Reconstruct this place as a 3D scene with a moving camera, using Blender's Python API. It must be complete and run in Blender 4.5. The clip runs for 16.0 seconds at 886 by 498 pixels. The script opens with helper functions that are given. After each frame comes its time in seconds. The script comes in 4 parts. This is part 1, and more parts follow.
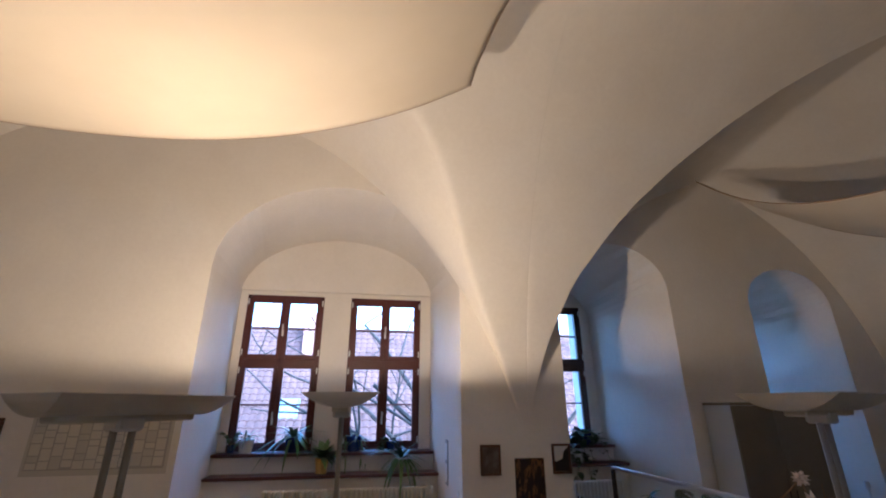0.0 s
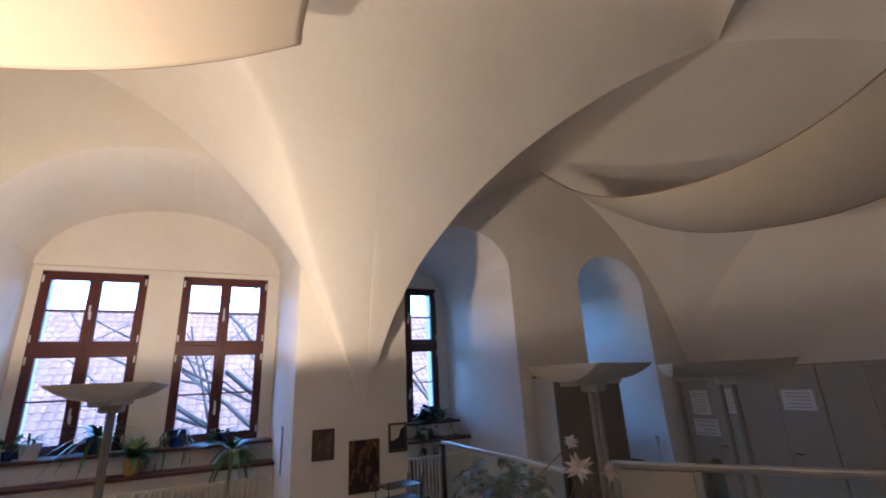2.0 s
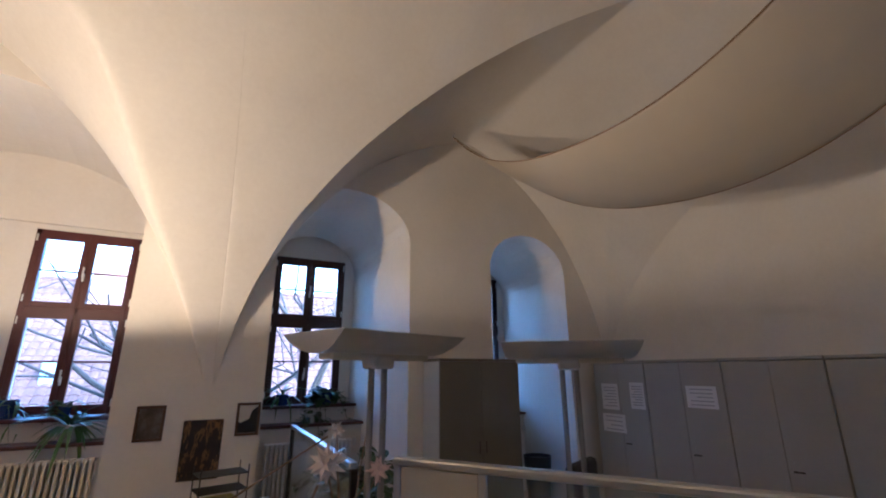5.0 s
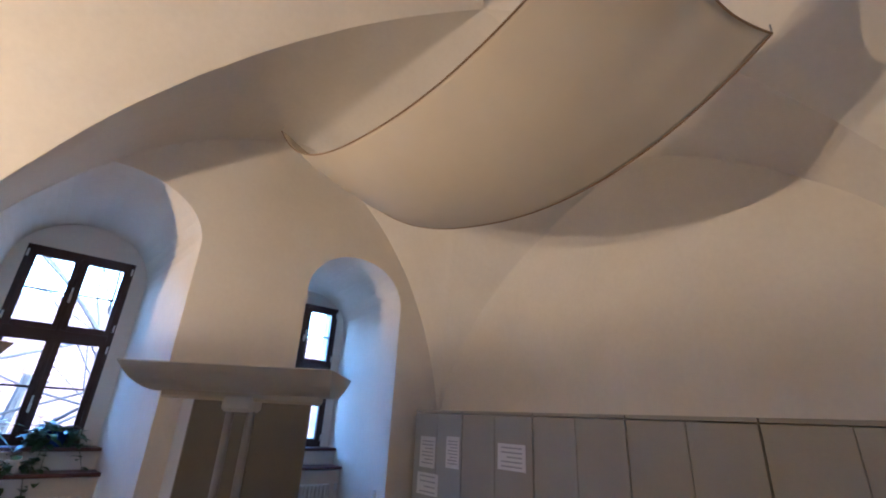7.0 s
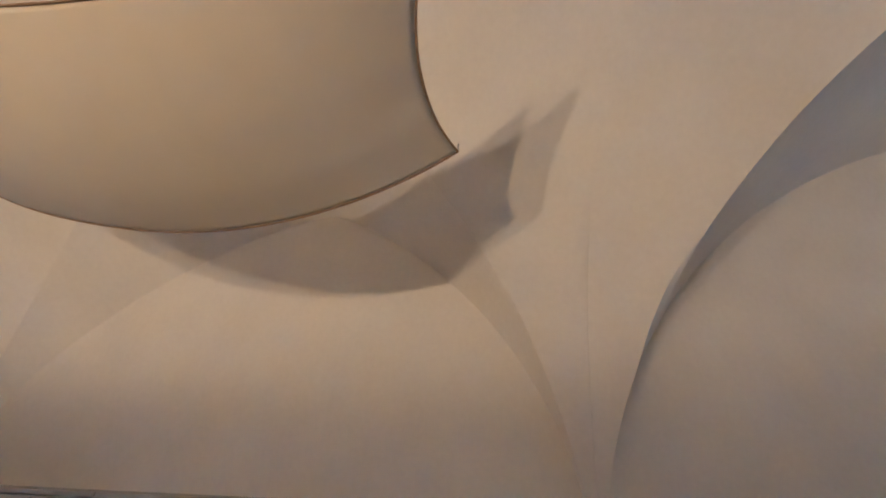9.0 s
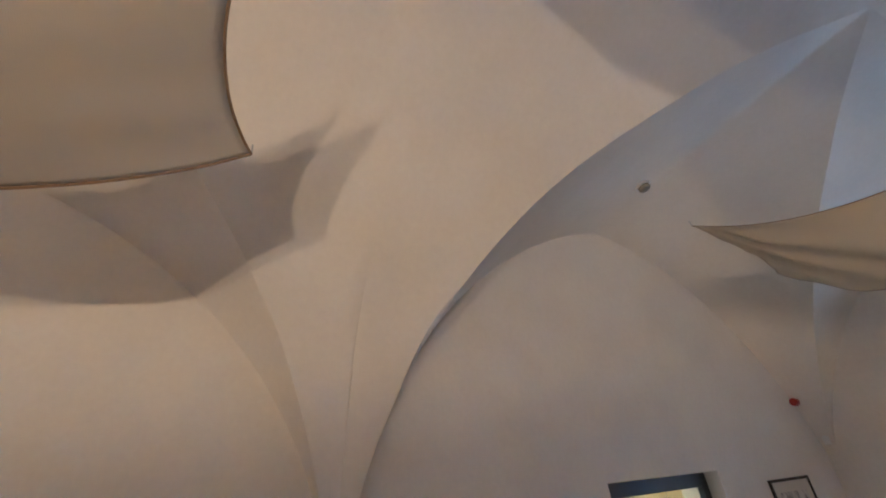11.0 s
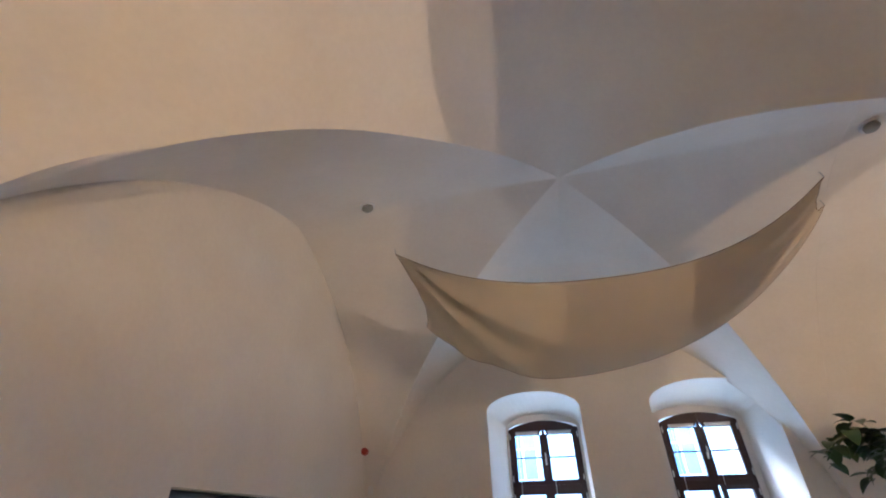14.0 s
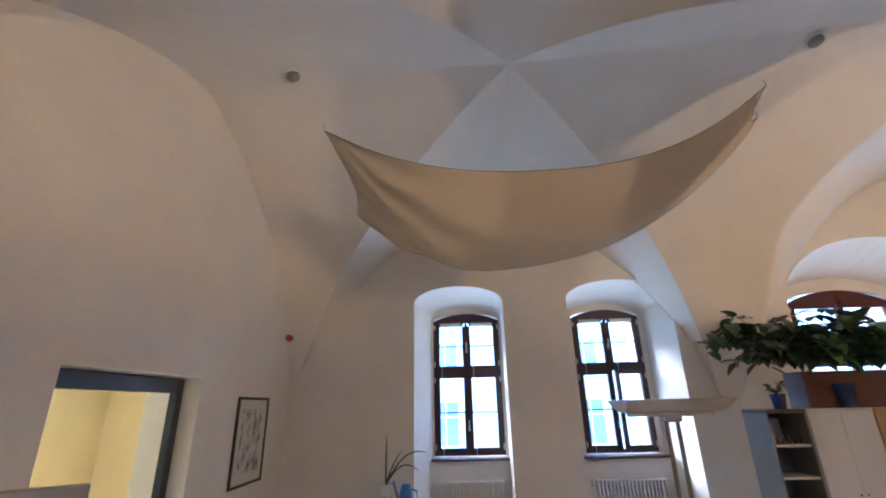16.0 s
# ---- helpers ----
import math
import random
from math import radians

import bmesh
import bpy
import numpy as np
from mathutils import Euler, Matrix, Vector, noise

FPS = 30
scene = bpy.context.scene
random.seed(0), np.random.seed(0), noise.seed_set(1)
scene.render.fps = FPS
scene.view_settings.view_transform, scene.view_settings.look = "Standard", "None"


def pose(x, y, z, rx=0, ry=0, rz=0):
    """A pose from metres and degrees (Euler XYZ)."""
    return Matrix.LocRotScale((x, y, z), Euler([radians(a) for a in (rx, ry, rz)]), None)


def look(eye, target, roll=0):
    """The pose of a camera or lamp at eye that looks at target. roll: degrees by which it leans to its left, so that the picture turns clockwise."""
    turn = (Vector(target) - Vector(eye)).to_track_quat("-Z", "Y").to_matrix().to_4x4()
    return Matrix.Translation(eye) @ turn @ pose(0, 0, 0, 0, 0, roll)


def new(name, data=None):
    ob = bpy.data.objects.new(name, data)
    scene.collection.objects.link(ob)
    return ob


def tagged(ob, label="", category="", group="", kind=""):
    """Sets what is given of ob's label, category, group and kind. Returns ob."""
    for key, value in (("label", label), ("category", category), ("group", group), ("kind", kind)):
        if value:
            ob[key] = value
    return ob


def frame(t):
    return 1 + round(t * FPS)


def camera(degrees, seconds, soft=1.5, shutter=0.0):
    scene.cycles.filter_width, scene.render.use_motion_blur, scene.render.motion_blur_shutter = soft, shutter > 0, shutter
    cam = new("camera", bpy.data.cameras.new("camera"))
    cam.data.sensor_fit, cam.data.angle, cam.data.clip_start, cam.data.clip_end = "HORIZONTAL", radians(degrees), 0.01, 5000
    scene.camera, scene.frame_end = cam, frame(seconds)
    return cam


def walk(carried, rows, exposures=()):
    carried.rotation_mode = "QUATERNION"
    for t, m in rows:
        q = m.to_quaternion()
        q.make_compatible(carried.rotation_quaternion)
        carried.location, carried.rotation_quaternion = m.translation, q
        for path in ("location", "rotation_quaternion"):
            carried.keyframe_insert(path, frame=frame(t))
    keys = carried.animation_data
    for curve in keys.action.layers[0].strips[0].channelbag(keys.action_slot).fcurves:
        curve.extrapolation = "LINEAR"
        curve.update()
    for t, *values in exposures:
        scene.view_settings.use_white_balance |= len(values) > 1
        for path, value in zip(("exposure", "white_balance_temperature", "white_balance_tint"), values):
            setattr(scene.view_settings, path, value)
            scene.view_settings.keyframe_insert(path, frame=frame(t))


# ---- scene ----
from mathutils.bvhtree import BVHTree

PATH = [
    (0, (1.757, 0.826, 1.821), (2.082, 2.679, 2.499), -0.1),
    (0.5, (1.836, 0.821, 1.823), (2.236, 2.673, 2.463), -0.5),
    (1, (1.941, 0.802, 1.823), (2.493, 2.622, 2.443), -1.7),
    (1.5, (2.077, 0.798, 1.819), (2.754, 2.583, 2.414), -2.2),
    (2, (2.248, 0.834, 1.815), (3.061, 2.563, 2.406), -2.9),
    (2.5, (2.46, 0.89, 1.832), (3.369, 2.572, 2.42), -3.1),
    (3, (2.635, 0.907, 1.821), (3.568, 2.581, 2.392), -3.0),
    (3.5, (2.882, 0.821, 1.815), (3.814, 2.502, 2.368), -1.5),
    (3.7, (2.993, 0.777, 1.807), (3.93, 2.467, 2.323), -0.4),
    (5.8, (3.889, 0.975, 1.688), (4.72, 2.702, 2.26), 0.6),
    (6, (4.052, 0.953, 1.691), (4.899, 2.666, 2.282), 1.9),
    (6.5, (4.376, 0.985, 1.705), (5.406, 2.576, 2.344), 3.8),
    (7, (4.676, 1.021, 1.724), (5.864, 2.452, 2.459), 2.9),
    (7.5, (4.794, 1.045, 1.788), (6.238, 2.187, 2.569), 1.8),
    (8, (4.917, 1.049, 1.86), (6.497, 1.847, 2.793), 1.3),
    (8.5, (5.003, 1.041, 1.92), (6.685, 1.579, 2.86), 1.0),
    (9, (5.04, 1.038, 1.94), (6.776, 1.278, 2.904), 2.5),
    (9.5, (5.067, 1.0, 1.897), (6.764, 1.023, 2.955), 3.8),
    (9.7, (5.102, 1.052, 1.933), (6.806, 0.906, 2.97), -1.7),
    (12, (5.289, 1.22, 2.147), (6.47, -0.012, 3.19), 0.9),
    (12.5, (5.528, 1.212, 1.965), (6.436, -0.194, 3.06), 1.1),
    (13, (5.74, 1.178, 1.874), (6.402, -0.357, 2.972), 1.7),
    (13.5, (5.907, 1.052, 1.823), (6.371, -0.556, 2.919), 0.5),
    (14, (5.984, 0.927, 1.831), (6.318, -0.727, 2.905), -0.9),
    (14.5, (6.031, 0.824, 1.827), (6.247, -0.87, 2.867), -0.5),
    (15, (6.059, 0.745, 1.814), (6.18, -1.009, 2.766), -1.2),
    (15.5, (6.057, 0.698, 1.801), (6.137, -1.126, 2.616), -1.3),
    (16, (6.019, 0.666, 1.79), (6.089, -1.214, 2.468), -1.3),
]
cam = camera(91.0, 16.0, 2.0)
LIGHTING = [(0, 3.65, 4480, 7), (2, 3.95, 4480, 7), (3.5, 4.1, 4400, 7), (6, 4.2, 4500, 7), (7, 4.9, 4600, 7), (8, 5.12, 4900, 7), (9, 5.05, 4800, 7), (9.5, 4.9, 4500, 7), (12.5, 5.15, 4900, 8), (16, 5.25, 5000, 9)]
walk(cam, [(t, look(eye, target, roll)) for t, eye, target, roll in PATH], LIGHTING)

# ---------- world, daylight, exposure ----------
world = bpy.data.worlds.new("world")
scene.world = world
world.use_nodes = True
wn = world.node_tree.nodes
sky = wn.new("ShaderNodeTexSky")
sky.sky_type = "NISHITA"
sky.sun_disc = False
sky.sun_elevation = radians(24)
sky.sun_rotation = radians(150)
sky.dust_density = 1.5
sky.ozone_density = 2.6
world.node_tree.links.new(sky.outputs[0], wn["Background"].inputs[0])
wn["Background"].inputs[1].default_value = 0.15
sun = new("sun", bpy.data.lights.new("sun", "SUN"))
sun.data.energy, sun.data.angle, sun.data.color = 0.5, radians(40), (1.0, 0.96, 0.9)
sun.matrix_world = look((0, 0, 30), (-12, 22, 16))

# daylight that street and facade send up through the south windows
for x, w in ((5.945, 0.8), (3.725, 0.8), (0.03, 1.3)):
    day = new("window_daylight", bpy.data.lights.new("window_daylight", "AREA"))
    day.data.shape, day.data.size, day.data.size_y = "RECTANGLE", w, 1.7
    day.data.energy, day.data.color, day.data.spread = 0.26 * w, (0.72, 0.86, 1.0), radians(96)
    day.matrix_world = look((x, -6.36, 2.1), (x, -5.36, 3.5))


# ---------- materials ----------


def material(name, rough=0.6, metal=0.0):
    m = bpy.data.materials.new(name)
    m.use_nodes = True
    b = m.node_tree.nodes["Principled BSDF"]
    b.inputs["Roughness"].default_value, b.inputs["Metallic"].default_value = rough, metal
    return m, m.node_tree.nodes, m.node_tree.links, b


def noise_tex(nodes, links, scale, detail=4.0, rough=0.55, stretch=None):
    co = nodes.new("ShaderNodeTexCoord")
    n = nodes.new("ShaderNodeTexNoise")
    n.inputs["Scale"].default_value, n.inputs["Detail"].default_value, n.inputs["Roughness"].default_value = scale, detail, rough
    if stretch:
        mp = nodes.new("ShaderNodeMapping")
        mp.inputs["Scale"].default_value = stretch
        links.new(co.outputs["Object"], mp.inputs["Vector"])
        links.new(mp.outputs[0], n.inputs["Vector"])
    else:
        links.new(co.outputs["Object"], n.inputs["Vector"])
    return n


def surface(name, dark, light, scale=3.0, fine=40.0, rough=0.6, bump=0.1, depth=0.01, metal=0.0, stretch=None, vary=0.0, spread=(0.3, 0.7)):
    """Two-scale colour variation between dark and light, with a fine relief."""
    m, nodes, links, b = material(name, rough, metal)
    big, small = noise_tex(nodes, links, scale, 4, 0.6, stretch), noise_tex(nodes, links, fine, 5, 0.6, stretch)
    mix = nodes.new("ShaderNodeMath")
    mix.operation = "MULTIPLY_ADD"
    mix.inputs[1].default_value = 0.35
    links.new(small.outputs["Fac"], mix.inputs[0])
    half = nodes.new("ShaderNodeMath")
    half.operation = "MULTIPLY"
    half.inputs[1].default_value = 0.65
    links.new(big.outputs["Fac"], half.inputs[0])
    links.new(half.outputs[0], mix.inputs[2])
    ramp = nodes.new("ShaderNodeValToRGB")
    ramp.color_ramp.elements[0].position, ramp.color_ramp.elements[1].position = spread
    ramp.color_ramp.elements[0].color, ramp.color_ramp.elements[1].color = (*dark, 1), (*light, 1)
    out = mix.outputs[0]
    if vary:
        info = nodes.new("ShaderNodeObjectInfo")
        add = nodes.new("ShaderNodeMath")
        add.operation = "MULTIPLY_ADD"
        add.inputs[1].default_value = vary
        links.new(info.outputs["Random"], add.inputs[0])
        links.new(out, add.inputs[2])
        out = add.outputs[0]
    links.new(out, ramp.inputs["Fac"])
    links.new(ramp.outputs["Color"], b.inputs["Base Color"])
    if bump:
        bp = nodes.new("ShaderNodeBump")
        bp.inputs["Strength"].default_value, bp.inputs["Distance"].default_value = bump, depth
        links.new(mix.outputs[0], bp.inputs["Height"])
        links.new(bp.outputs[0], b.inputs["Normal"])
    return m


plaster = surface("lime_plaster", (0.70, 0.655, 0.585), (0.79, 0.75, 0.68), 1.3, 22, 0.85, 0.25, 0.012)
# Floor stays out of view; its pale tone is set to bounce light upward.
floor_mat = surface("oak_bounce_floor", (0.36, 0.30, 0.22), (0.46, 0.39, 0.30), 1.0, 60, 0.5, 0.1, 0.002, stretch=(1, 9, 1))
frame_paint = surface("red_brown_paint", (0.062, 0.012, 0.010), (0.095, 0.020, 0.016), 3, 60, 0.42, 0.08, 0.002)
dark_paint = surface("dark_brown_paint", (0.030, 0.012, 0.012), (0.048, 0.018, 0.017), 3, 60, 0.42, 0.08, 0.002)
board_paint = surface("sill_board_paint", (0.055, 0.016, 0.014), (0.10, 0.030, 0.026), 4, 50, 0.4, 0.08, 0.002, stretch=(1, 8, 8))
fabric = surface("cream_canvas", (0.56, 0.49, 0.375), (0.65, 0.575, 0.45), 1.2, 420, 0.95, 0.25, 0.003)
_nodes, _links = fabric.node_tree.nodes, fabric.node_tree.links
_co, _wave, _wave2 = _nodes.new("ShaderNodeTexCoord"), _nodes.new("ShaderNodeTexWave"), _nodes.new("ShaderNodeTexWave")
_wave.bands_direction, _wave2.bands_direction = "X", "Y"
for _w in (_wave, _wave2):
    _w.inputs["Scale"].default_value, _w.inputs["Distortion"].default_value, _w.inputs["Detail"].default_value = 60.0, 1.2, 2.0
    _links.new(_co.outputs["Object"], _w.inputs["Vector"])
_mul, _bump = _nodes.new("ShaderNodeMath"), _nodes.new("ShaderNodeBump")
_mul.operation = "MULTIPLY"
_links.new(_wave.outputs["Fac"], _mul.inputs[0])
_links.new(_wave2.outputs["Fac"], _mul.inputs[1])
_bump.inputs["Strength"].default_value, _bump.inputs["Distance"].default_value = 0.16, 0.003
_links.new(_mul.outputs[0], _bump.inputs["Height"])
_links.new(_nodes["Bump"].outputs[0], _bump.inputs["Normal"])
_links.new(_bump.outputs[0], _nodes["Principled BSDF"].inputs["Normal"])
seam_mat = surface("brown_hem", (0.20, 0.13, 0.07), (0.28, 0.19, 0.11), 8, 100, 0.9, 0.1, 0.002)
metal_grey = surface("grey_steel_paint", (0.40, 0.39, 0.36), (0.46, 0.45, 0.42), 2, 60, 0.45, 0.04, 0.002)
glass, gn, gl, gb = material("window_glass", 0.02)
gb.inputs["Transmission Weight"].default_value, gb.inputs["IOR"].default_value = 1.0, 1.02
gb.inputs["Base Color"].default_value = (0.95, 0.98, 1.0, 1)

# ---------- mesh helpers ----------


def part(name, bm, mat, parent=None, label="", smooth=False):
    """Links a bmesh as one mesh object, under a thing or a part if one is given."""
    me = bpy.data.meshes.new(name)
    bm.normal_update()
    bm.to_mesh(me)
    bm.free()
    me.materials.append(mat)
    if smooth:
        me.polygons.foreach_set("use_smooth", [True] * len(me.polygons))
    ob = new(name, me)
    if parent:
        ob.parent = parent
    return tagged(ob, label)


def thing(name, label, category, m=None, group="", kind=""):
    ob = new(name)
    ob.matrix_world = m or Matrix()
    ob.empty_display_size = 0.1
    return tagged(ob, label, category, group, kind)


def box(x0, x1, y0, y1, z0, z1, bevel=0.0, into=None, seg=1):
    bm = bmesh.new()
    r = bmesh.ops.create_cube(bm, size=1, matrix=Matrix.Translation(((x0 + x1) / 2, (y0 + y1) / 2, (z0 + z1) / 2)) @ Matrix.Diagonal((x1 - x0, y1 - y0, z1 - z0, 1)))
    if bevel:
        bmesh.ops.bevel(bm, geom=bm.edges[:], offset=bevel, segments=seg, affect="EDGES", profile=0.5)
    return merge(bm, into)


def merge(bm, into):
    if into is None:
        return bm
    me = bpy.data.meshes.new("scratch")
    bm.to_mesh(me)
    bm.free()
    into.from_mesh(me)
    bpy.data.meshes.remove(me)
    return into


def tube(points, radius, sides=8, into=None, caps=True, taper=None):
    """A round bar along points; taper gives each point's share of the radius."""
    bm = bmesh.new()
    rings = []
    pts = [Vector(p) for p in points]
    for i, p in enumerate(pts):
        d = (pts[min(i + 1, len(pts) - 1)] - pts[max(i - 1, 0)]).normalized()
        side = d.cross(Vector((0, 0, 1)) if abs(d.z) < 0.9 else Vector((1, 0, 0))).normalized()
        up = side.cross(d)
        r = radius * (taper[i] if taper else 1)
        rings.append([bm.verts.new(p + side * (r * math.cos(a)) + up * (r * math.sin(a))) for a in (2 * math.pi * k / sides for k in range(sides))])
    for a, b in zip(rings, rings[1:]):
        for k in range(sides):
            bm.faces.new((a[k], a[(k + 1) % sides], b[(k + 1) % sides], b[k]))
    if caps:
        bm.faces.new(rings[0][::-1])
        bm.faces.new(rings[-1])
    bmesh.ops.recalc_face_normals(bm, faces=bm.faces[:])
    return merge(bm, into)


def lathe(profile, sides=24, into=None, centre=(0, 0, 0)):
    """A turned shape from (radius, height) pairs."""
    bm = bmesh.new()
    rings = []
    for r, z in profile:
        rings.append([bm.verts.new((centre[0] + r * math.cos(a), centre[1] + r * math.sin(a), centre[2] + z)) for a in (2 * math.pi * k / sides for k in range(sides))])
    for a, b in zip(rings, rings[1:]):
        for k in range(sides):
            bm.faces.new((a[k], a[(k + 1) % sides], b[(k + 1) % sides], b[k]))
    bm.faces.new(rings[0][::-1])
    bm.faces.new(rings[-1])
    bmesh.ops.recalc_face_normals(bm, faces=bm.faces[:])
    return merge(bm, into)


def prism(outline, y0, y1, back=None, into=None):
    """A solid between an (x, z) outline at y0 and the same, or another of as many points, at y1."""
    bm = bmesh.new()
    a = [bm.verts.new((x, y0, z)) for x, z in outline]
    b = [bm.verts.new((x, y1, z)) for x, z in (back or outline)]
    n = len(a)
    for k in range(n):
        bm.faces.new((a[k], a[(k + 1) % n], b[(k + 1) % n], b[k]))
    bm.faces.new(a[::-1])
    bm.faces.new(b)
    bmesh.ops.recalc_face_normals(bm, faces=bm.faces[:])
    return merge(bm, into)


def arch(x0, x1, z0, spring, apex, n=20, power=2.0):
    """The (x, z) outline of an opening with upright sides and an arched head."""
    pts = [(x0, z0), (x1, z0)]
    mid, half = (x0 + x1) / 2, (x1 - x0) / 2
    for k in range(n + 1):
        a = math.pi * k / n
        c, s = math.cos(a), math.sin(a)
        pts.append((mid + half * math.copysign(abs(c) ** (2 / power), c), spring + (apex - spring) * abs(s) ** (2 / power)))
    return pts


def carve(ob, cutters):
    """Cuts the solids out of ob's mesh for good."""
    for bm in cutters:
        me = bpy.data.meshes.new("cutter")
        bm.to_mesh(me)
        bm.free()
        tool = new("cutter", me)
        mod = ob.modifiers.new("cut", "BOOLEAN")
        mod.object, mod.operation, mod.solver = tool, "DIFFERENCE", "EXACT"
        deps = bpy.context.evaluated_depsgraph_get()
        cut = bpy.data.meshes.new_from_object(ob.evaluated_get(deps))
        ob.modifiers.remove(mod)
        ob.data = cut
        bpy.data.objects.remove(tool)
    return ob


# ---------- the room's shell ----------
WEST, EAST, NORTH, SOUTH = -4.2, 8.45, 5.5, -5.6
GLASS_N, GLASS_S = 7.18, -6.41

floor = part("floor", box(WEST - 0.6, EAST + 4.0, SOUTH - 1.6, NORTH + 2.1, -0.2, 0.0), floor_mat)
tagged(floor, "unseen office floor, pale oak tone added to bounce light", "floor", kind="structure")

wall_north = part("wall_north", box(WEST - 0.5, EAST + 0.9, NORTH, 7.6, 0, 5.7), plaster)
tagged(wall_north, "thick cream plastered wall with deep window niches", "wall", kind="structure")
carve(wall_north, [
    prism(arch(0.14, 2.77, 0.02, 3.2, 4.22), 5.4, 7.18, arch(0.0, 2.68, 0.02, 3.3, 4.15)),
    prism(arch(3.92, 5.40, 0.02, 3.18, 3.74), 5.4, 7.18, arch(3.95, 5.2, 0.02, 3.05, 3.62)),
    prism(arch(6.5, 7.74, 0.02, 3.02, 3.52), 5.4, 7.18, arch(6.66, 7.86, 0.02, 3.0, 3.45)),
    box(0.1, 1.14, 7.1, 7.7, 1.27, 3.3), box(1.52, 2.53, 7.1, 7.7, 1.27, 3.3),
    box(4.08, 5.05, 7.1, 7.7, 1.3, 3.28), box(6.76, 7.74, 7.1, 7.7, 1.3, 3.26),
])
wall_south = part("wall_south", box(WEST - 0.5, EAST + 0.9, -7.0, SOUTH, 0, 5.7), plaster)
tagged(wall_south, "thick cream plastered wall with arched window niches", "wall", kind="structure")
carve(wall_south, [
    prism(arch(5.41, 6.72, 0.02, 3.22, 3.47), -5.5, -6.41, arch(5.38, 6.5, 0.02, 3.1, 3.3)),
    prism(arch(3.0, 4.5, 0.02, 3.22, 3.5), -5.5, -6.41, arch(3.12, 4.42, 0.02, 3.1, 3.3)),
    prism(arch(-1.5, 1.45, 0.02, 3.0, 4.05), -5.5, -6.41, arch(-0.95, 1.0, 0.02, 3.2, 3.6)),
    prism(arch(5.42, 6.47, 1.08, 3.08, 3.2), -6.3, -7.1), prism(arch(3.2, 4.25, 1.08, 3.08, 3.2), -6.3, -7.1),
    prism(arch(-0.75, 0.82, 1.08, 3.2, 3.4), -6.3, -7.1),
])
wall_east = part("wall_east", box(EAST, EAST + 0.5, SOUTH, NORTH, 0, 5.7), plaster)
tagged(wall_east, "cream plastered wall under the vault", "wall", kind="structure")
carve(wall_east, [box(EAST - 0.1, EAST + 0.6, -3.46, -1.95, 0.02, 2.08)])
wall_west = part("wall_west", box(WEST - 0.5, WEST, SOUTH, NORTH, 0, 5.7), plaster)
tagged(wall_west, "plain cream plastered wall", "wall", kind="structure")

# ---------- the vault: four groined bays on wall corbels and one pier ----------
SPRING = 1.2


def rise(u, full):
    """The share of a cell's height across it: a flatter arch at a wall, a rounder one inside the room."""
    return max(0.0, 1 - abs(1 - 2 * u) ** (1.6 + 0.35 * full)) ** (0.77 - 0.22 * full)


def pointed(u, full, crease):
    """The same arch with a slight crease along its crown."""
    d = crease + (1 - crease) * abs(1 - 2 * u)
    return rise(0.5 - 0.5 * d, full) / rise(0.5 - 0.5 * crease, full)


def crown(a, mid, b, s):
    """The height of a cell's crown line along it."""
    return a + (b - a) * s + (mid - (a + b) / 2) * 4 * s * (1 - s)


def ease(d):
    d = min(max(d, 0.0), 1.0)
    return d * d * (3 - 2 * d)


def halves(u, c):
    """Moves a cell's crown from its middle to the share c of its width."""
    return 0.5 * u / c if u < c else 1 - 0.5 * (1 - u) / (1 - c)


def broad(u, v):
    """A wide cell with a level crown between two curved flanks."""
    return 0.5 * min(1, u / 0.37) if u < 0.5 else 1 - 0.5 * min(1, (1 - u) / 0.37)


def bay(nw, ne, se, sw, north, east, south, west, mid, walls, across, vc, quick=5.0, least=0.0, full=1.15, crease=0.0, n=150):
    """One groined bay between four corners; walls: which sides (n, e, s, w) end in a wall."""
    grid = [0.5 - 0.5 * math.cos(math.pi * k / n) for k in range(n + 1)]
    bm = bmesh.new()
    rows = []
    for v in grid:
        fv = min(ease(v * quick) if "n" in walls else 1.0, ease((1 - v) * quick) if "s" in walls else 1.0)
        fv = least + (1 - least) * fv
        row = []
        for u in grid:
            fu = min(ease(u * quick) if "w" in walls else 1.0, ease((1 - u) * quick) if "e" in walls else 1.0)
            x = (nw[0] * (1 - u) + ne[0] * u) * (1 - v) + (sw[0] * (1 - u) + se[0] * u) * v
            y = (nw[1] * (1 - u) + ne[1] * u) * (1 - v) + (sw[1] * (1 - u) + se[1] * u) * v
            su, sv = u + (across(u, v) - u) * fv, halves(v, vc)
            a, b = crown(north, mid, south, v) * rise(su, full * fv), crown(west, mid, east, u) * pointed(sv, full * fu, crease)
            k = 0.018
            d = max(k - abs(a - b), 0.0) / k
            z = SPRING + max(a, b) + d * d * k * 0.25
            z += 0.02 * noise.noise((x * 0.9, y * 0.9, 3.1)) + 0.006 * noise.noise((x * 3.2, y * 3.2, z * 3))
            row.append(bm.verts.new((x, y, z)))
        rows.append(row)
    for r0, r1 in zip(rows, rows[1:]):
        for k in range(n):
            bm.faces.new((r0[k], r0[k + 1], r1[k + 1], r1[k]))
    return bm


def steep(x, c):
    """A pointed half arch: 1 at its apex (x = 0), 0 at its springing (x = 1); c: how pointed."""
    return rise(0.5 - 0.5 * (c + (1 - c) * x), 1.15) / rise(0.5 - 0.5 * c, 1.15)


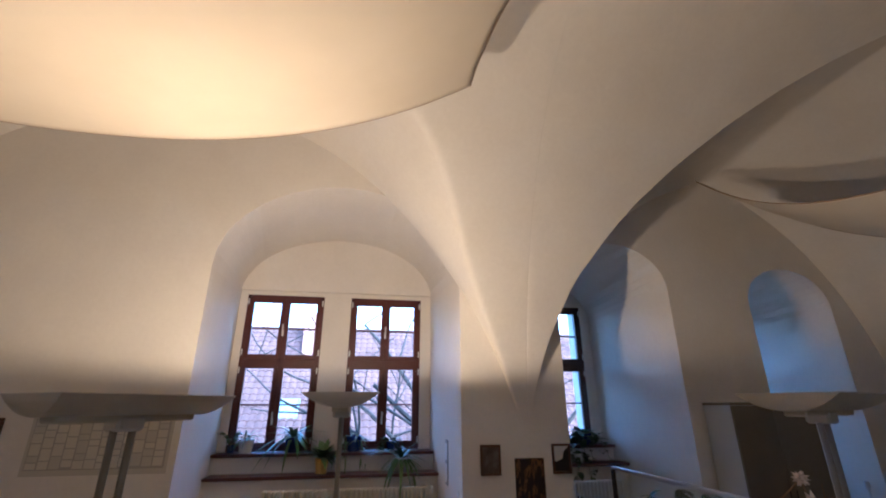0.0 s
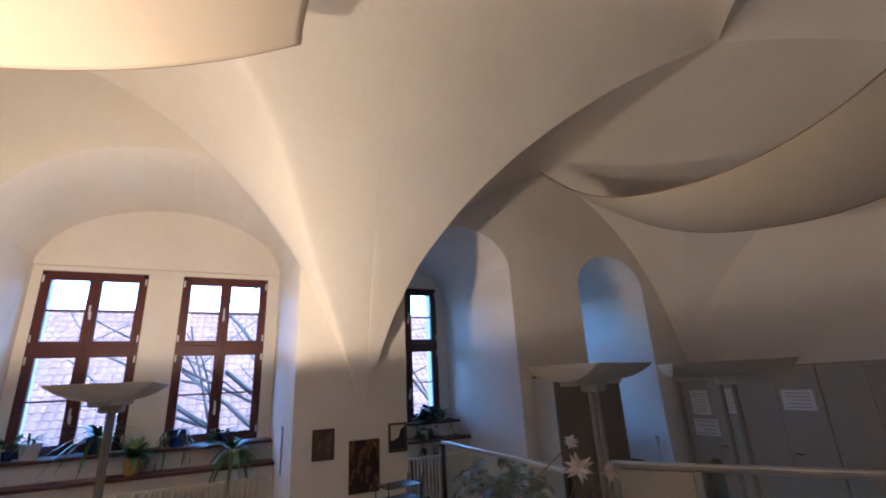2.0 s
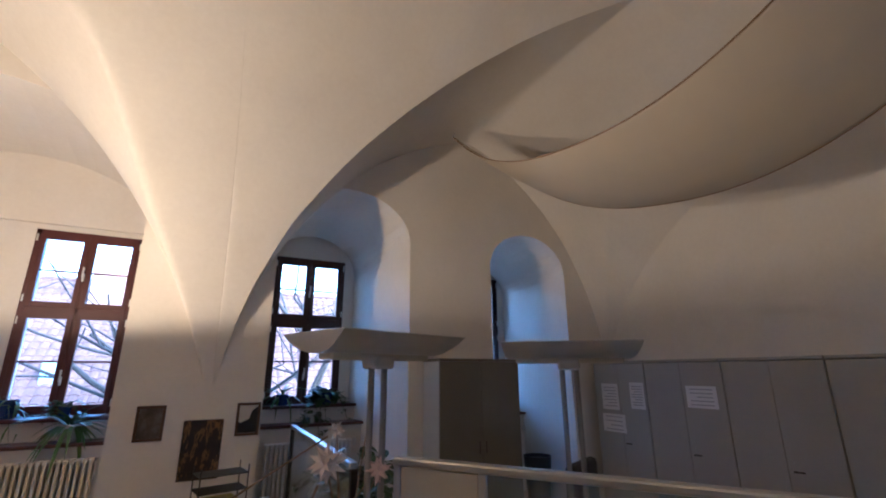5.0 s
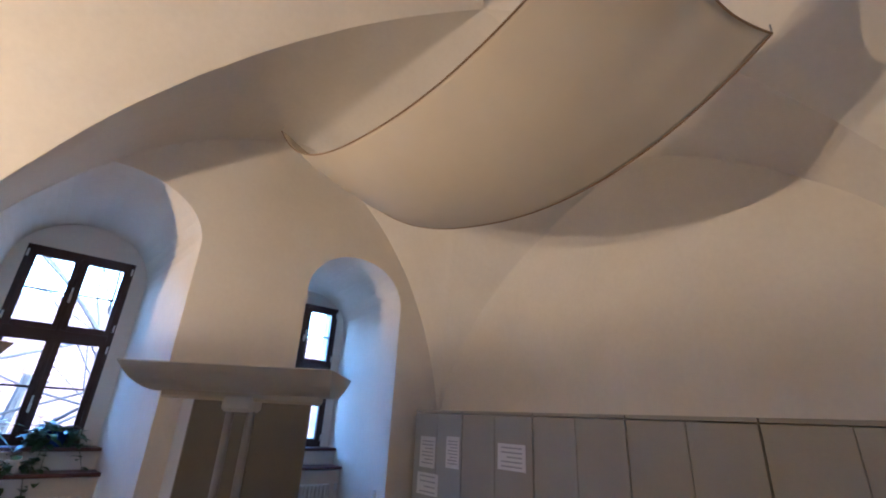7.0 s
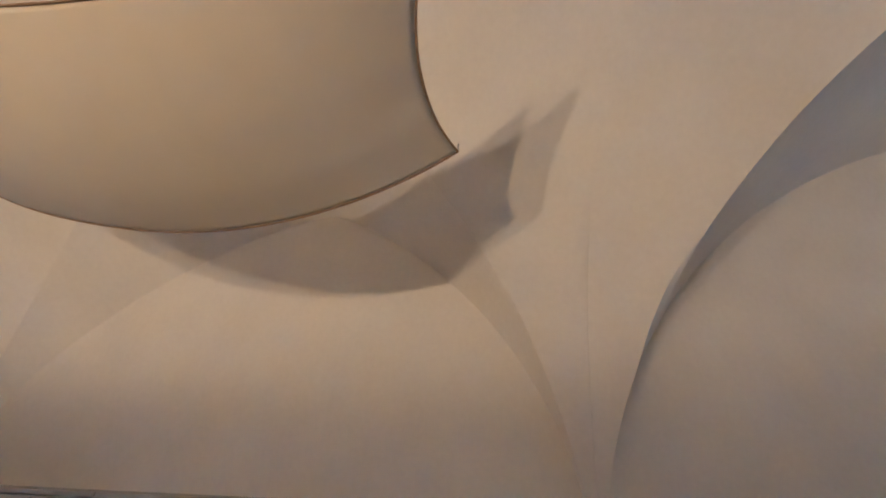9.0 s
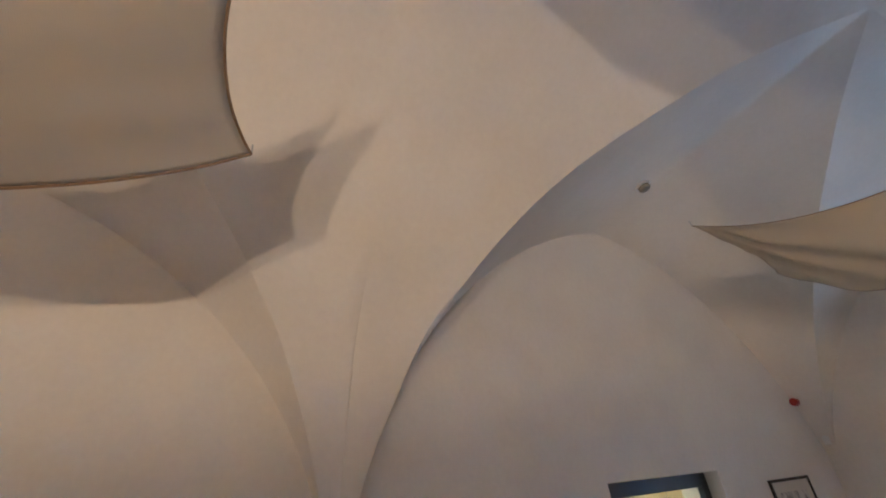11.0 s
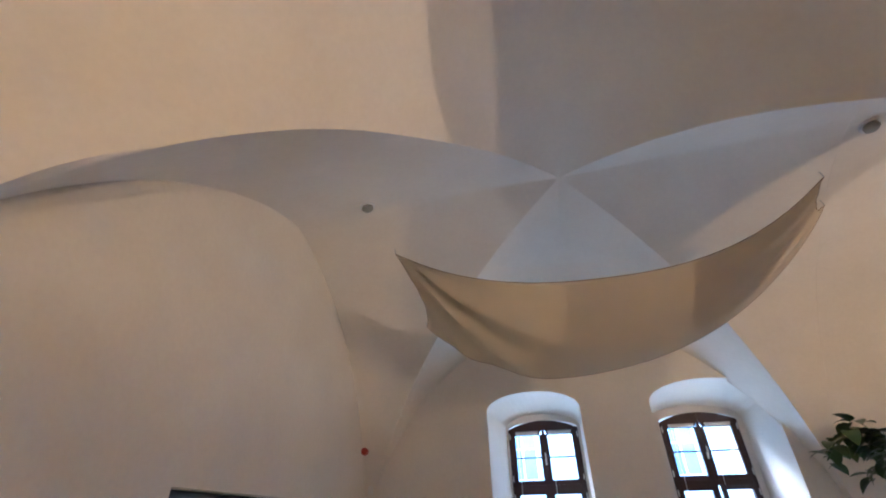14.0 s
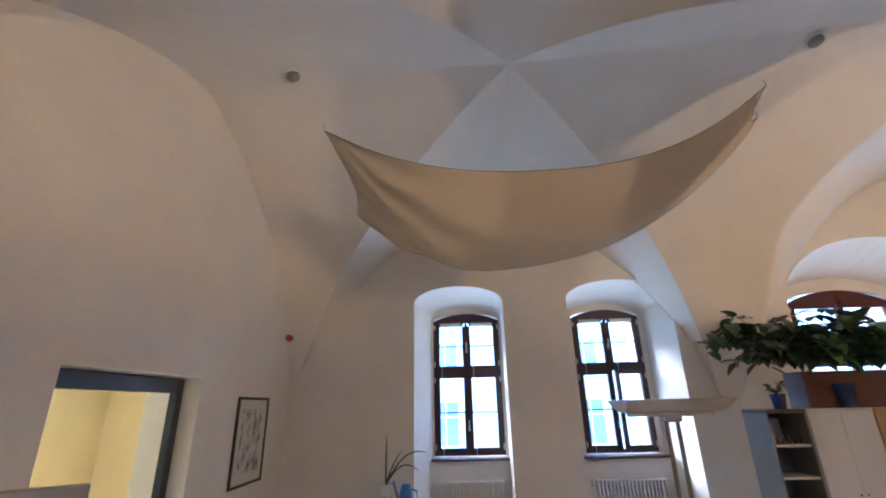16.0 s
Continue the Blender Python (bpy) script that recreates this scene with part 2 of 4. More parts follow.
def groined(centre, corners, edges, groins, bow=0.05, n=150, m=70):
    """A bay of four cells that meet in sharp groins, which run straight in plan from the centre to the corners.
    edges: for each side its crown's height over the springing, the crown's share of the side, and how pointed it is;
    groins: how pointed the groin to each corner is."""
    cx, cy, top = centre
    bm = bmesh.new()
    across = [0.5 - 0.5 * math.cos(math.pi * k / n) for k in range(n + 1)]
    along = [math.sin(0.5 * math.pi * k / m) for k in range(m + 1)]
    for a, b, ga, gb, (apex, s0, c) in zip(corners, corners[1:] + corners[:1], groins, groins[1:] + groins[:1], edges):
        blunt = 0.04 if c > 0.2 else 0.0
        rows = []
        for r in along:
            low_a, low_b = top * steep(r, ga), top * steep(r, gb)
            high = top + (apex - top) * r + (bow if c > 0.2 else 0.0) * 4 * r * (1 - r)
            q = max(r, 0.02)
            foot = steep(q, c)
            row = []
            for w in across:
                x = abs(s0 - w) / (s0 if w < s0 else 1 - s0)
                x = min(math.sqrt(x * x + (blunt * (1 - x)) ** 2), 1.0)
                share = (steep(q * x, c) - foot) / (steep(blunt * q, c) - foot)
                low = low_a if w < s0 else low_b
                px = cx + (a[0] + (b[0] - a[0]) * w - cx) * r
                py = cy + (a[1] + (b[1] - a[1]) * w - cy) * r
                z = SPRING + low + max(high - low, 0.0) * share
                z += 0.02 * noise.noise((px * 0.9, py * 0.9, 3.1)) + 0.006 * noise.noise((px * 3.2, py * 3.2, z * 3))
                row.append(bm.verts.new((px, py, z)))
            rows.append(row)
        for r0, r1 in zip(rows, rows[1:]):
            for k in range(n):
                bm.faces.new((r0[k], r0[k + 1], r1[k + 1], r1[k]))
    bmesh.ops.remove_doubles(bm, verts=bm.verts[:], dist=0.0005)
    return bm


PIER_N, PIER_E, PIER_M, PIER_S = (3.48, NORTH + 0.02), (EAST + 0.02, 0.42), (3.0, -0.15), (2.55, SOUTH - 0.02)
vault = bmesh.new()
merge(bay((WEST, NORTH + 0.02), PIER_N, PIER_M, (WEST, 0.2), 3.85, 3.9, 3.8, 3.6, 3.85, "nw", broad, 0.5, 5.0, 0.4), vault)
merge(groined((6.7, 3.05, 4.0), [PIER_N, (EAST + 0.02, NORTH + 0.02), PIER_E, PIER_M],
              [(3.5, 0.545, 0.28), (3.0, 0.573, 0.42), (3.95, 0.5, 0.0), (3.9, 0.5, 0.0)], [0.28, 0.38, 0.4, 0.35]), vault)
merge(groined((5.43, -2.95, 3.9), [PIER_M, PIER_E, (EAST + 0.02, SOUTH - 0.15), PIER_S],
              [(3.95, 0.5, 0.0), (3.58, 0.52, 0.25), (3.4, 0.5, 0.22), (3.75, 0.56, 0.12)], [0.38, 0.16, 0.42, 0.3]), vault)
merge(bay((WEST, 0.2), PIER_M, PIER_S, (WEST, SOUTH - 0.02), 3.8, 3.75, 3.75, 3.6, 3.8, "sw", broad, 0.44, crease=0.12), vault)
bmesh.ops.remove_doubles(vault, verts=vault.verts[:], dist=0.001)


def soften(bm, a, b, reach=0.7):
    """Rounds the vault off along the line from a to b, where two bays meet."""
    tree = BVHTree.FromBMesh(bm)
    a, b = Vector((*a, 0)), Vector((*b, 0))
    way = (b - a).normalized()
    over = Vector((-way.y, way.x, 0))
    moved = []
    for v in bm.verts:
        rel = Vector((v.co.x, v.co.y, 0)) - a
        d, share = rel.dot(over), ease((v.co.z - 2.7) / 0.9)
        if abs(d) < reach and 0.2 < rel.dot(way) < (b - a).length - 0.2 and share > 0:
            h = reach - abs(d)
            hits = [tree.ray_cast(Vector((v.co.x, v.co.y, 0.5)) + over * (h * k / 4), Vector((0, 0, 1)))[0] for k in range(-4, 5)]
            heights = [p.z for p in hits if p]
            if heights:
                moved.append((v, v.co.z + (sum(heights) / len(heights) - v.co.z) * share))
    for v, z in moved:
        v.co.z = z


soften(vault, PIER_N, PIER_M)
soften(vault, PIER_M, PIER_E)
soften(vault, PIER_M, PIER_S, 0.4)
ceiling = part("ceiling", vault, plaster, smooth=True)
tagged(ceiling, "cream plastered groin vault over four bays", "ceiling", kind="structure")
roof = part("roof", box(WEST - 0.5, EAST + 0.9, -7.0, 7.6, 5.7, 5.9), plaster)
tagged(roof, "plain slab over the vault", "roof", kind="structure")
pier = part("pillar", lathe([(0.30, 0), (0.30, 0.12), (0.24, 0.16), (0.22, 1.45), (0.27, 1.5), (0.27, 1.62), (0.2, 1.7)], 32, centre=(PIER_M[0], PIER_M[1], 0)), plaster, smooth=False)
tagged(pier, "plain plastered pier carrying the vault", "pillar", kind="structure")

# ---------- windows ----------


def pane_box(x0, x1, z0, z1, y, parent):
    ob = part("pane", box(x0, x1, y - 0.003, y + 0.003, z0, z1), glass, parent)
    ob.visible_shadow = False
    return ob


def casement(x0, x1, z0, z1, y, mat, parent, top=None, tag="casement", handle_side=1):
    """A sash with two panes and a thin bar between them; top: the arched head's height at a given x."""
    f, d = 0.052, 0.028
    zt = (lambda x: z1) if top is None else top
    head = [(x0, zt(x0) - f - 0.02)] + [(x0 + (x1 - x0) * k / 8, zt(x0 + (x1 - x0) * k / 8)) for k in range(9)] + [(x1, zt(x1) - f - 0.02)]
    inner = [(x1 - f, min(zt(x0), zt(x1)) - f - 0.01), (x0 + f, min(zt(x0), zt(x1)) - f - 0.01)]
    bm = prism(head + inner, y - d, y + d)
    zlow = min(zt(x0), zt(x1)) - f - 0.01
    box(x0, x0 + f, y - d, y + d, z0, zlow + 0.005, 0.004, bm)
    box(x1 - f, x1, y - d, y + d, z0, zlow + 0.005, 0.004, bm)
    box(x0 + f, x1 - f, y - d, y + d, z0, z0 + f + 0.01, 0.004, bm)
    zm = (z0 + f + zlow) / 2
    box(x0 + f, x1 - f, y - 0.012, y + 0.012, zm - 0.011, zm + 0.011, 0.003, bm)
    sash = part(tag, bm, mat, parent)
    pane_box(x0 + f - 0.005, x1 - f + 0.005, z0 + f + 0.005, zm - 0.008, y, sash)
    pane_box(x0 + f - 0.005, x1 - f + 0.005, zm + 0.008, zlow + 0.004, y, sash)
    return sash


white_metal = surface("white_enamel", (0.66, 0.66, 0.64), (0.76, 0.76, 0.74), 3, 60, 0.35, 0.03, 0.001)


def window(number, x0, x1, z0, z1, y, inward, mat, transom=0.45, apex=None, open_sash=False, label=""):
    """A four-sash window in its opening; inward: -1 when the room lies towards -y."""
    win = thing("window_%d" % number, label, "window", kind="structure")
    f, d = 0.055, 0.04
    mid, half = (x0 + x1) / 2, (x1 - x0) / 2
    rise_ = (apex or z1) - z1

    def top(x):
        return z1 + rise_ * (1 - ((x - mid) / half) ** 2)
    bm = box(x0, x0 + f, y - d, y + d, z0, z1, 0.006)
    box(x1 - f, x1, y - d, y + d, z0, z1, 0.006, bm)
    box(x0 + f, x1 - f, y - d, y + d, z0, z0 + f, 0.006, bm)
    xs = [x0 + (x1 - x0) * k / 14 for k in range(15)]
    prism([(x, top(x)) for x in xs] + [(x, top(x) - f) for x in xs[::-1]], y - d, y + d, None, bm)
    zt = z1 - (z1 - z0) * transom
    box(x0 + f, x1 - f, y - d, y + d, zt - 0.035, zt + 0.035, 0.006, bm)
    box(mid - 0.02, mid + 0.02, y - d, y + d, z0 + f, zt, 0.004, bm)
    box(mid - 0.02, mid + 0.02, y - d, y + d, zt, top(mid) - f, 0.004, bm)
    part("window_frame", bm, mat, win)
    yi = y + inward * 0.02
    for a, b in ((x0 + f - 0.01, mid - 0.012), (mid + 0.012, x1 - f + 0.01)):
        casement(a, b, zt + 0.03, z1 - f, yi, mat, win, lambda x: top(x) - f + 0.01)
        sash = casement(a, b, z0 + f - 0.01, zt - 0.03, yi, mat, win)
        if open_sash and a < mid:
            sash.matrix_world = Matrix.Translation((a, yi, 0)) @ Matrix.Rotation(radians(inward * 14), 4, "Z") @ Matrix.Translation((-a, -yi, 0))
    for z in (zt + (z1 - zt) * 0.42, z0 + (zt - z0) * 0.32):
        yh = yi + inward * 0.035
        bm = box(mid - 0.012, mid + 0.012, min(yh, yh + inward * 0.012), max(yh, yh + inward * 0.012), z - 0.045, z + 0.045, 0.004)
        box(mid - 0.009, mid + 0.009, min(yh + inward * 0.01, yh + inward * 0.05), max(yh + inward * 0.01, yh + inward * 0.05), z - 0.01, z + 0.01, 0.003, bm)
        box(mid - 0.009, mid + 0.009, min(yh + inward * 0.04, yh + inward * 0.056), max(yh + inward * 0.04, yh + inward * 0.056), z - 0.01, z + 0.115, 0.004, bm)
        part("handle", bm, white_metal, win, "white window handle")
    for x in (x0 + 0.02, x1 - 0.02):
        for z in (zt - 0.12, zt + 0.12, z0 + 0.12, z1 - 0.1):
            yh = y + inward * 0.05
            part("hinge", tube([(x, yh, z - 0.04), (x, yh, z + 0.04)], 0.009, 8), white_metal, win, "small pale hinge")
    return win


window(1, 0.1, 1.14, 1.28, 3.3, 7.22, -1, frame_paint, label="red-brown painted casement window with four sashes")
window(2, 1.52, 2.53, 1.28, 3.3, 7.22, -1, frame_paint, label="red-brown painted casement window with four sashes")
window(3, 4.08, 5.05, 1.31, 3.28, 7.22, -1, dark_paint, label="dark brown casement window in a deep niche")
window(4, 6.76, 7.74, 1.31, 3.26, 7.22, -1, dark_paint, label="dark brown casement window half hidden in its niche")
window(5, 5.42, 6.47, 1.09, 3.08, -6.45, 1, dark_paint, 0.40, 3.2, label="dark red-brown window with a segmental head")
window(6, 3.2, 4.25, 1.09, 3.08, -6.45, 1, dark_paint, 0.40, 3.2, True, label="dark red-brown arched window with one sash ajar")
window(7, -0.75, 0.82, 1.09, 3.2, -6.45, 1, frame_paint, 0.42, 3.4, label="wide red-brown window behind the plants")

# roller blind rails under the arched window heads
grey_alu = surface("brushed_aluminium", (0.42, 0.43, 0.44), (0.52, 0.53, 0.54), 5, 90, 0.35, 0.05, 0.001, 0.8)
for bx in (5.945, 3.725):
    for s in (-1, 1):
        blind = thing("window_blind", "raised slim blind under the window head", "blind", group="raised window blinds")
        xa, xb = sorted((bx + s * 0.07, bx + s * 0.42))
        part("rail", box(xa, xb, -6.385, -6.365, 3.02, 3.045, 0.004), grey_alu, blind)
        part("slats", box(xa + 0.01, xb - 0.01, -6.384, -6.368, 2.995, 3.018, 0.003), white_metal, blind)
        part("cord", tube([(xb - 0.03, -6.36, 3.0), (xb - 0.028, -6.36, 1.9), (xb - 0.03, -6.36, 1.05)], 0.003, 5), white_metal, blind)

# ---------- sills, ledges and radiators ----------


def parapet(x0, x1, y_step, y_front, z_top, z_step, label):
    """The stepped breast wall under a window."""
    bm = box(x0, x1, y_step, 7.178, 0.0, z_top)
    box(x0, x1, y_front, y_step, 0.0, z_step, 0, bm)
    ob = part("trim", bm, plaster)
    return tagged(ob, label, "window breast", kind="structure")


parapet(0.01, 2.71, 6.92, 6.66, 1.245, 1.03, "cream plastered stepped breast wall under the window")
parapet(3.94, 5.38, 6.95, 6.70, 1.28, 1.08, "cream plastered stepped breast wall under the window")
parapet(6.66, 7.85, 6.95, 6.70, 1.28, 1.08, "cream plastered stepped breast wall under the window")

lintel = part("trim", prism(arch(0.004, 2.676, 3.36, 3.37, 4.155), 7.12, 7.182), plaster)
tagged(lintel, "cream plastered lunette standing proud above the paired windows", "lintel", kind="structure")


def board(x0, x1, y0, y1, z, label):
    ob = part("window_sill", box(x0, x1, y0, y1, z, z + 0.035, 0.008, None, 2), board_paint)
    return tagged(ob, label, "window sill", kind="structure")


board(0.03, 2.69, 6.86, 7.16, 1.246, "red-brown painted wooden sill board")
board(0.05, 2.72, 6.60, 6.915, 1.031, "red-brown painted wooden ledge board")
board(3.96, 5.28, 6.89, 7.16, 1.281, "dark brown painted wooden sill board")
board(3.96, 5.34, 6.64, 6.945, 1.081, "dark brown painted wooden ledge board")
board(6.68, 7.85, 6.89, 7.16, 1.281, "dark brown painted wooden sill board")
board(6.68, 7.83, 6.64, 6.945, 1.081, "dark brown painted wooden ledge board")

for x0, x1 in ((5.38, 6.52), (3.12, 4.4), (-0.9, 0.98)):
    ob = part("trim", box(x0 - 0.02, x1 + 0.02, -6.42, -6.22, 0, 1.04), plaster)
    tagged(ob, "pale plastered breast wall under the window", "window breast", kind="structure")
    ob = part("window_sill", box(x0 + 0.01, x1 - 0.01, -6.41, -6.16, 1.042, 1.078, 0.008, None, 2), board_paint)
    tagged(ob, "dark brown window sill board", "window sill", kind="structure")

cream_enamel = surface("cream_enamel", (0.62, 0.58, 0.47), (0.72, 0.68, 0.57), 3, 60, 0.35, 0.03, 0.001)


def radiator(x0, x1, y, z0, z1, mat, inward, label, pitch=0.05):
    rad = thing("radiator", label, "radiator", pose((x0 + x1) / 2, y, z0))
    w = x1 - x0
    n = int(w / pitch)
    for k in range(n):
        x = -w / 2 + pitch * (k + 0.5)
        bm = box(x - 0.014, x + 0.014, -0.02, 0.02, 0.03, z1 - z0 - 0.03, 0.009, None, 2)
        box(x - 0.024, x + 0.024, -0.045, 0.045, 0.0, 0.04, 0.012, bm, 2)
        box(x - 0.024, x + 0.024, -0.045, 0.045, z1 - z0 - 0.04, z1 - z0, 0.012, bm, 2)
        for s in (-1, 1):
            box(x - 0.014, x + 0.014, s * 0.035 - 0.01, s * 0.035 + 0.01, 0.03, z1 - z0 - 0.03, 0.006, bm)
        part("section", bm, mat, rad)
    part("valve", lathe([(0.018, 0), (0.022, 0.02), (0.022, 0.07), (0.014, 0.085)], 14, None, (w / 2 + 0.04, 0, z1 - z0 - 0.08)), white_metal, rad, "white thermostat valve")
    for s in (-1, 1):
        part("bracket", box(s * w / 3 - 0.015, s * w / 3 + 0.015, -inward * 0.045 - 0.06 * (inward < 0) * 0, -inward * 0.045 + 0.06, z1 - z0 - 0.2, z1 - z0 - 0.16), mat, rad)
        part("foot", box(s * w / 3 - 0.02, s * w / 3 + 0.02, -0.03, 0.03, -z0, 0.02), mat, rad)
    return rad


radiator(0.72, 2.58, 6.56, 0.12, 0.93, cream_enamel, -1, "cream column radiator below the plant ledge")
radiator(4.1, 5.1, 6.6, 0.12, 0.93, white_metal, -1, "white column radiator in the window niche")
radiator(6.9, 7.7, 6.6, 0.12, 0.93, white_metal, -1, "white column radiator in the window niche")
radiator(5.5, 6.43, -6.1, 0.12, 0.80, white_metal, 1, "white column radiator under the arched window")
radiator(3.3, 4.25, -6.1, 0.12, 0.80, white_metal, 1, "white column radiator under the arched window")

# ---------- hanging cloths under the vault ----------


def cloth(label, ends, sags, belly, gather, wave, hem=0.006, inset=0.03, fan=0.0, n=90, m=40):
    """A long sheet hung by its corners. ends: (near, far) corners of both short sides; sags of both hems."""
    (a0, a1), (b0, b1) = [[Vector(p) for p in e] for e in ends]
    sail = thing("ceiling_cloth", label, "ceiling cloth", Matrix.Translation((a0 + b0) / 2))
    off = (a0 + b0) / 2
    bm = bmesh.new()
    rows, hems = [], ([], [])
    for i in range(n + 1):
        row = []
        for j in range(m + 1):
            w = j / m
            pull = inset * 4 * w * (1 - w)
            s = pull + (1 - 2 * pull) * i / n
            h = 4 * s * (1 - s)
            drop = 1 - (abs(2 * s - 1)) ** 2.3
            p = (a0 * (1 - w) + a1 * w) * (1 - s) + (b0 * (1 - w) + b1 * w) * s
            p.z -= (sags[0] * (1 - w) + sags[1] * w) * drop + belly * h * 4 * w * (1 - w)
            across = (a1 - a0) * (1 - s) + (b1 - b0) * s
            p += across * (wave * h * (w - 0.5))
            edge = gather[0] * math.exp(-s * 7) + gather[1] * math.exp(-(1 - s) * 7)
            p.z += edge * (0.045 * math.sin(w * 23) + 0.03 * math.sin(w * 11 + 1)) * min(1, s * 25, (1 - s) * 25)
            if fan:
                along, over = s * 3.6, w * 0.9
                rho = math.hypot(along, over)
                p.z += fan * math.sin(math.atan2(over, along) * 15) * min(1, rho / 0.3) * math.exp(-rho / 0.9) * min(1, 5 * w, along / 0.35)
            row.append(bm.verts.new(p - off))
        rows.append(row)
        hems[0].append(row[0].co.copy())
        hems[1].append(row[-1].co.copy())
    for r0, r1 in zip(rows, rows[1:]):
        for k in range(m):
            bm.faces.new((r0[k], r0[k + 1], r1[k + 1], r1[k]))
    sides = [[v.co.copy() for v in row] for row in (rows[0], rows[-1])]
    sheet = part("sheet", bm, fabric, sail, smooth=True)
    mod = sheet.modifiers.new("thickness", "SOLIDIFY")
    mod.thickness = 0.004
    for line in hems:
        part("hem", tube(line, hem, 6), seam_mat, sail, "thin brown hem")
    for line in sides:
        part("hem", tube(line, hem, 6), seam_mat, sail, "thin brown hem")
    for q in (a0, a1, b0, b1):
        part("hook", tube([q - off, q - off + Vector((0, 0, 0.02)), q - off + Vector((0.01, 0, 0.06))], 0.004, 6), grey_alu, sail, "thin wire hook")
    return sail


cloth("cream canvas cloth sagging brightly lit under the vault", (((2.48, 3.62, 4.27), (2.92, 1.6, 4.36)), ((-2.6, 3.6, 4.3), (-2.6, 1.6, 4.3))), (0.78, 0.7), 0.1, (0.2, 0.2), 0.0, 0.003)
cloth("long cream canvas cloth slung between window wall and vault", (((5.78, 5.12, 4.5), (6.68, 5.08, 4.2)), ((5.86, 1.26, 3.86), (6.76, 1.22, 3.47))), (0.78, 0.71), 0.08, (0.3, 0.1), 0.12)
cloth("cream canvas cloth slung like a hammock with gathered folds", (((7.13, -2.45, 4.03), (7.0, -3.2, 3.58)), ((3.5, -2.3, 4.16), (3.28, -2.75, 4.18))), (0.72, 0.82), 0.1, (0.35, 0.4), 0.5, 0.003, fan=0.06)

# ---------- uplighters ----------
lamp_shell = surface("lamp_shell_paint", (0.47, 0.445, 0.39), (0.53, 0.505, 0.45), 3, 60, 0.4, 0.03, 0.001)
lamp_box = surface("lamp_box_paint", (0.50, 0.46, 0.36), (0.56, 0.52, 0.42), 3, 60, 0.45, 0.03, 0.001)


pole_grey = surface("pole_grey_paint", (0.22, 0.21, 0.19), (0.27, 0.26, 0.235), 3, 60, 0.4, 0.03, 0.001)
lamp_glow, _n, _l, _b = material("halogen_glow", 0.3)
_b.inputs["Emission Color"].default_value, _b.inputs["Emission Strength"].default_value = (1.0, 0.75, 0.45, 1), 3.0


def uplighter(x, y, turn, top, power, label):
    lamp = thing("floor_lamp", label, "floor lamp", pose(x, y, 0, 0, 0, turn), group="office uplighters")
    base = box(-0.24, 0.24, -0.19, 0.19, 0, 0.03, 0.012, None, 2)
    part("base", base, lamp_shell, lamp)
    length, width = 0.36, 0.225
    bm = bmesh.new()
    rows = []
    for i in range(2):
        s = -length if i == 0 else length
        ring = []
        for k in range(13):
            a = -1 + 2 * k / 12
            ring.append(bm.verts.new((s * (1.0 - 0.10 * (1 - abs(a))), a * width, top - 0.085 * (1 - abs(a) ** 2.2))))
        rows.append(ring)
    for k in range(12):
        bm.faces.new((rows[0][k], rows[0][k + 1], rows[1][k + 1], rows[1][k]))
    bm.faces.new(rows[0][::-1])
    bm.faces.new(rows[1])
    bmesh.ops.recalc_face_normals(bm, faces=bm.faces[:])
    shell = part("shade", bm, lamp_shell, lamp, "pale grey trough-shaped shade")
    mod = shell.modifiers.new("thickness", "SOLIDIFY")
    mod.thickness, mod.offset = 0.004, -1
    part("gear_box", box(-0.29, 0.29, -0.05, 0.05, top - 0.112, top - 0.078, 0.008), lamp_box, lamp, "cream gear box under the shade")
    part("joint", box(-0.058, 0.058, -0.055, 0.055, top - 0.15, top - 0.085, 0.012), lamp_shell, lamp)
    for s in (-1, 1):
        part("pole", tube([(0.038 * s, 0, 0.02), (0.038 * s, 0, top - 0.12)], 0.0145, 12), pole_grey, lamp)
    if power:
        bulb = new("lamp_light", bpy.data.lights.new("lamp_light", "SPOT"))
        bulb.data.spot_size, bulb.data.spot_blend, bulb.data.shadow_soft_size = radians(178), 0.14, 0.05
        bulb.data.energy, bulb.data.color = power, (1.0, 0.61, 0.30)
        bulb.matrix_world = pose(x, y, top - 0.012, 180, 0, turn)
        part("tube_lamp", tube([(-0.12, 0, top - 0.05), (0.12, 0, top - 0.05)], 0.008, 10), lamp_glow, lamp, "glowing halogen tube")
    return lamp


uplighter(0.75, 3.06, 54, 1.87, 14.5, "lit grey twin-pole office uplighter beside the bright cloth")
uplighter(1.63, 3.93, 90, 1.90, 11, "lit grey twin-pole office uplighter before the window niche")
uplighter(4.14, 2.9, 21, 1.88, 0, "unlit grey twin-pole office uplighter beside the desk screen")
uplighter(5.24, 2.84, -38, 1.87, 0, "unlit grey twin-pole office uplighter by the filing cabinets")
uplighter(4.56, -2.7, 0, 1.80, 0, "unlit grey twin-pole office uplighter near the arched window")

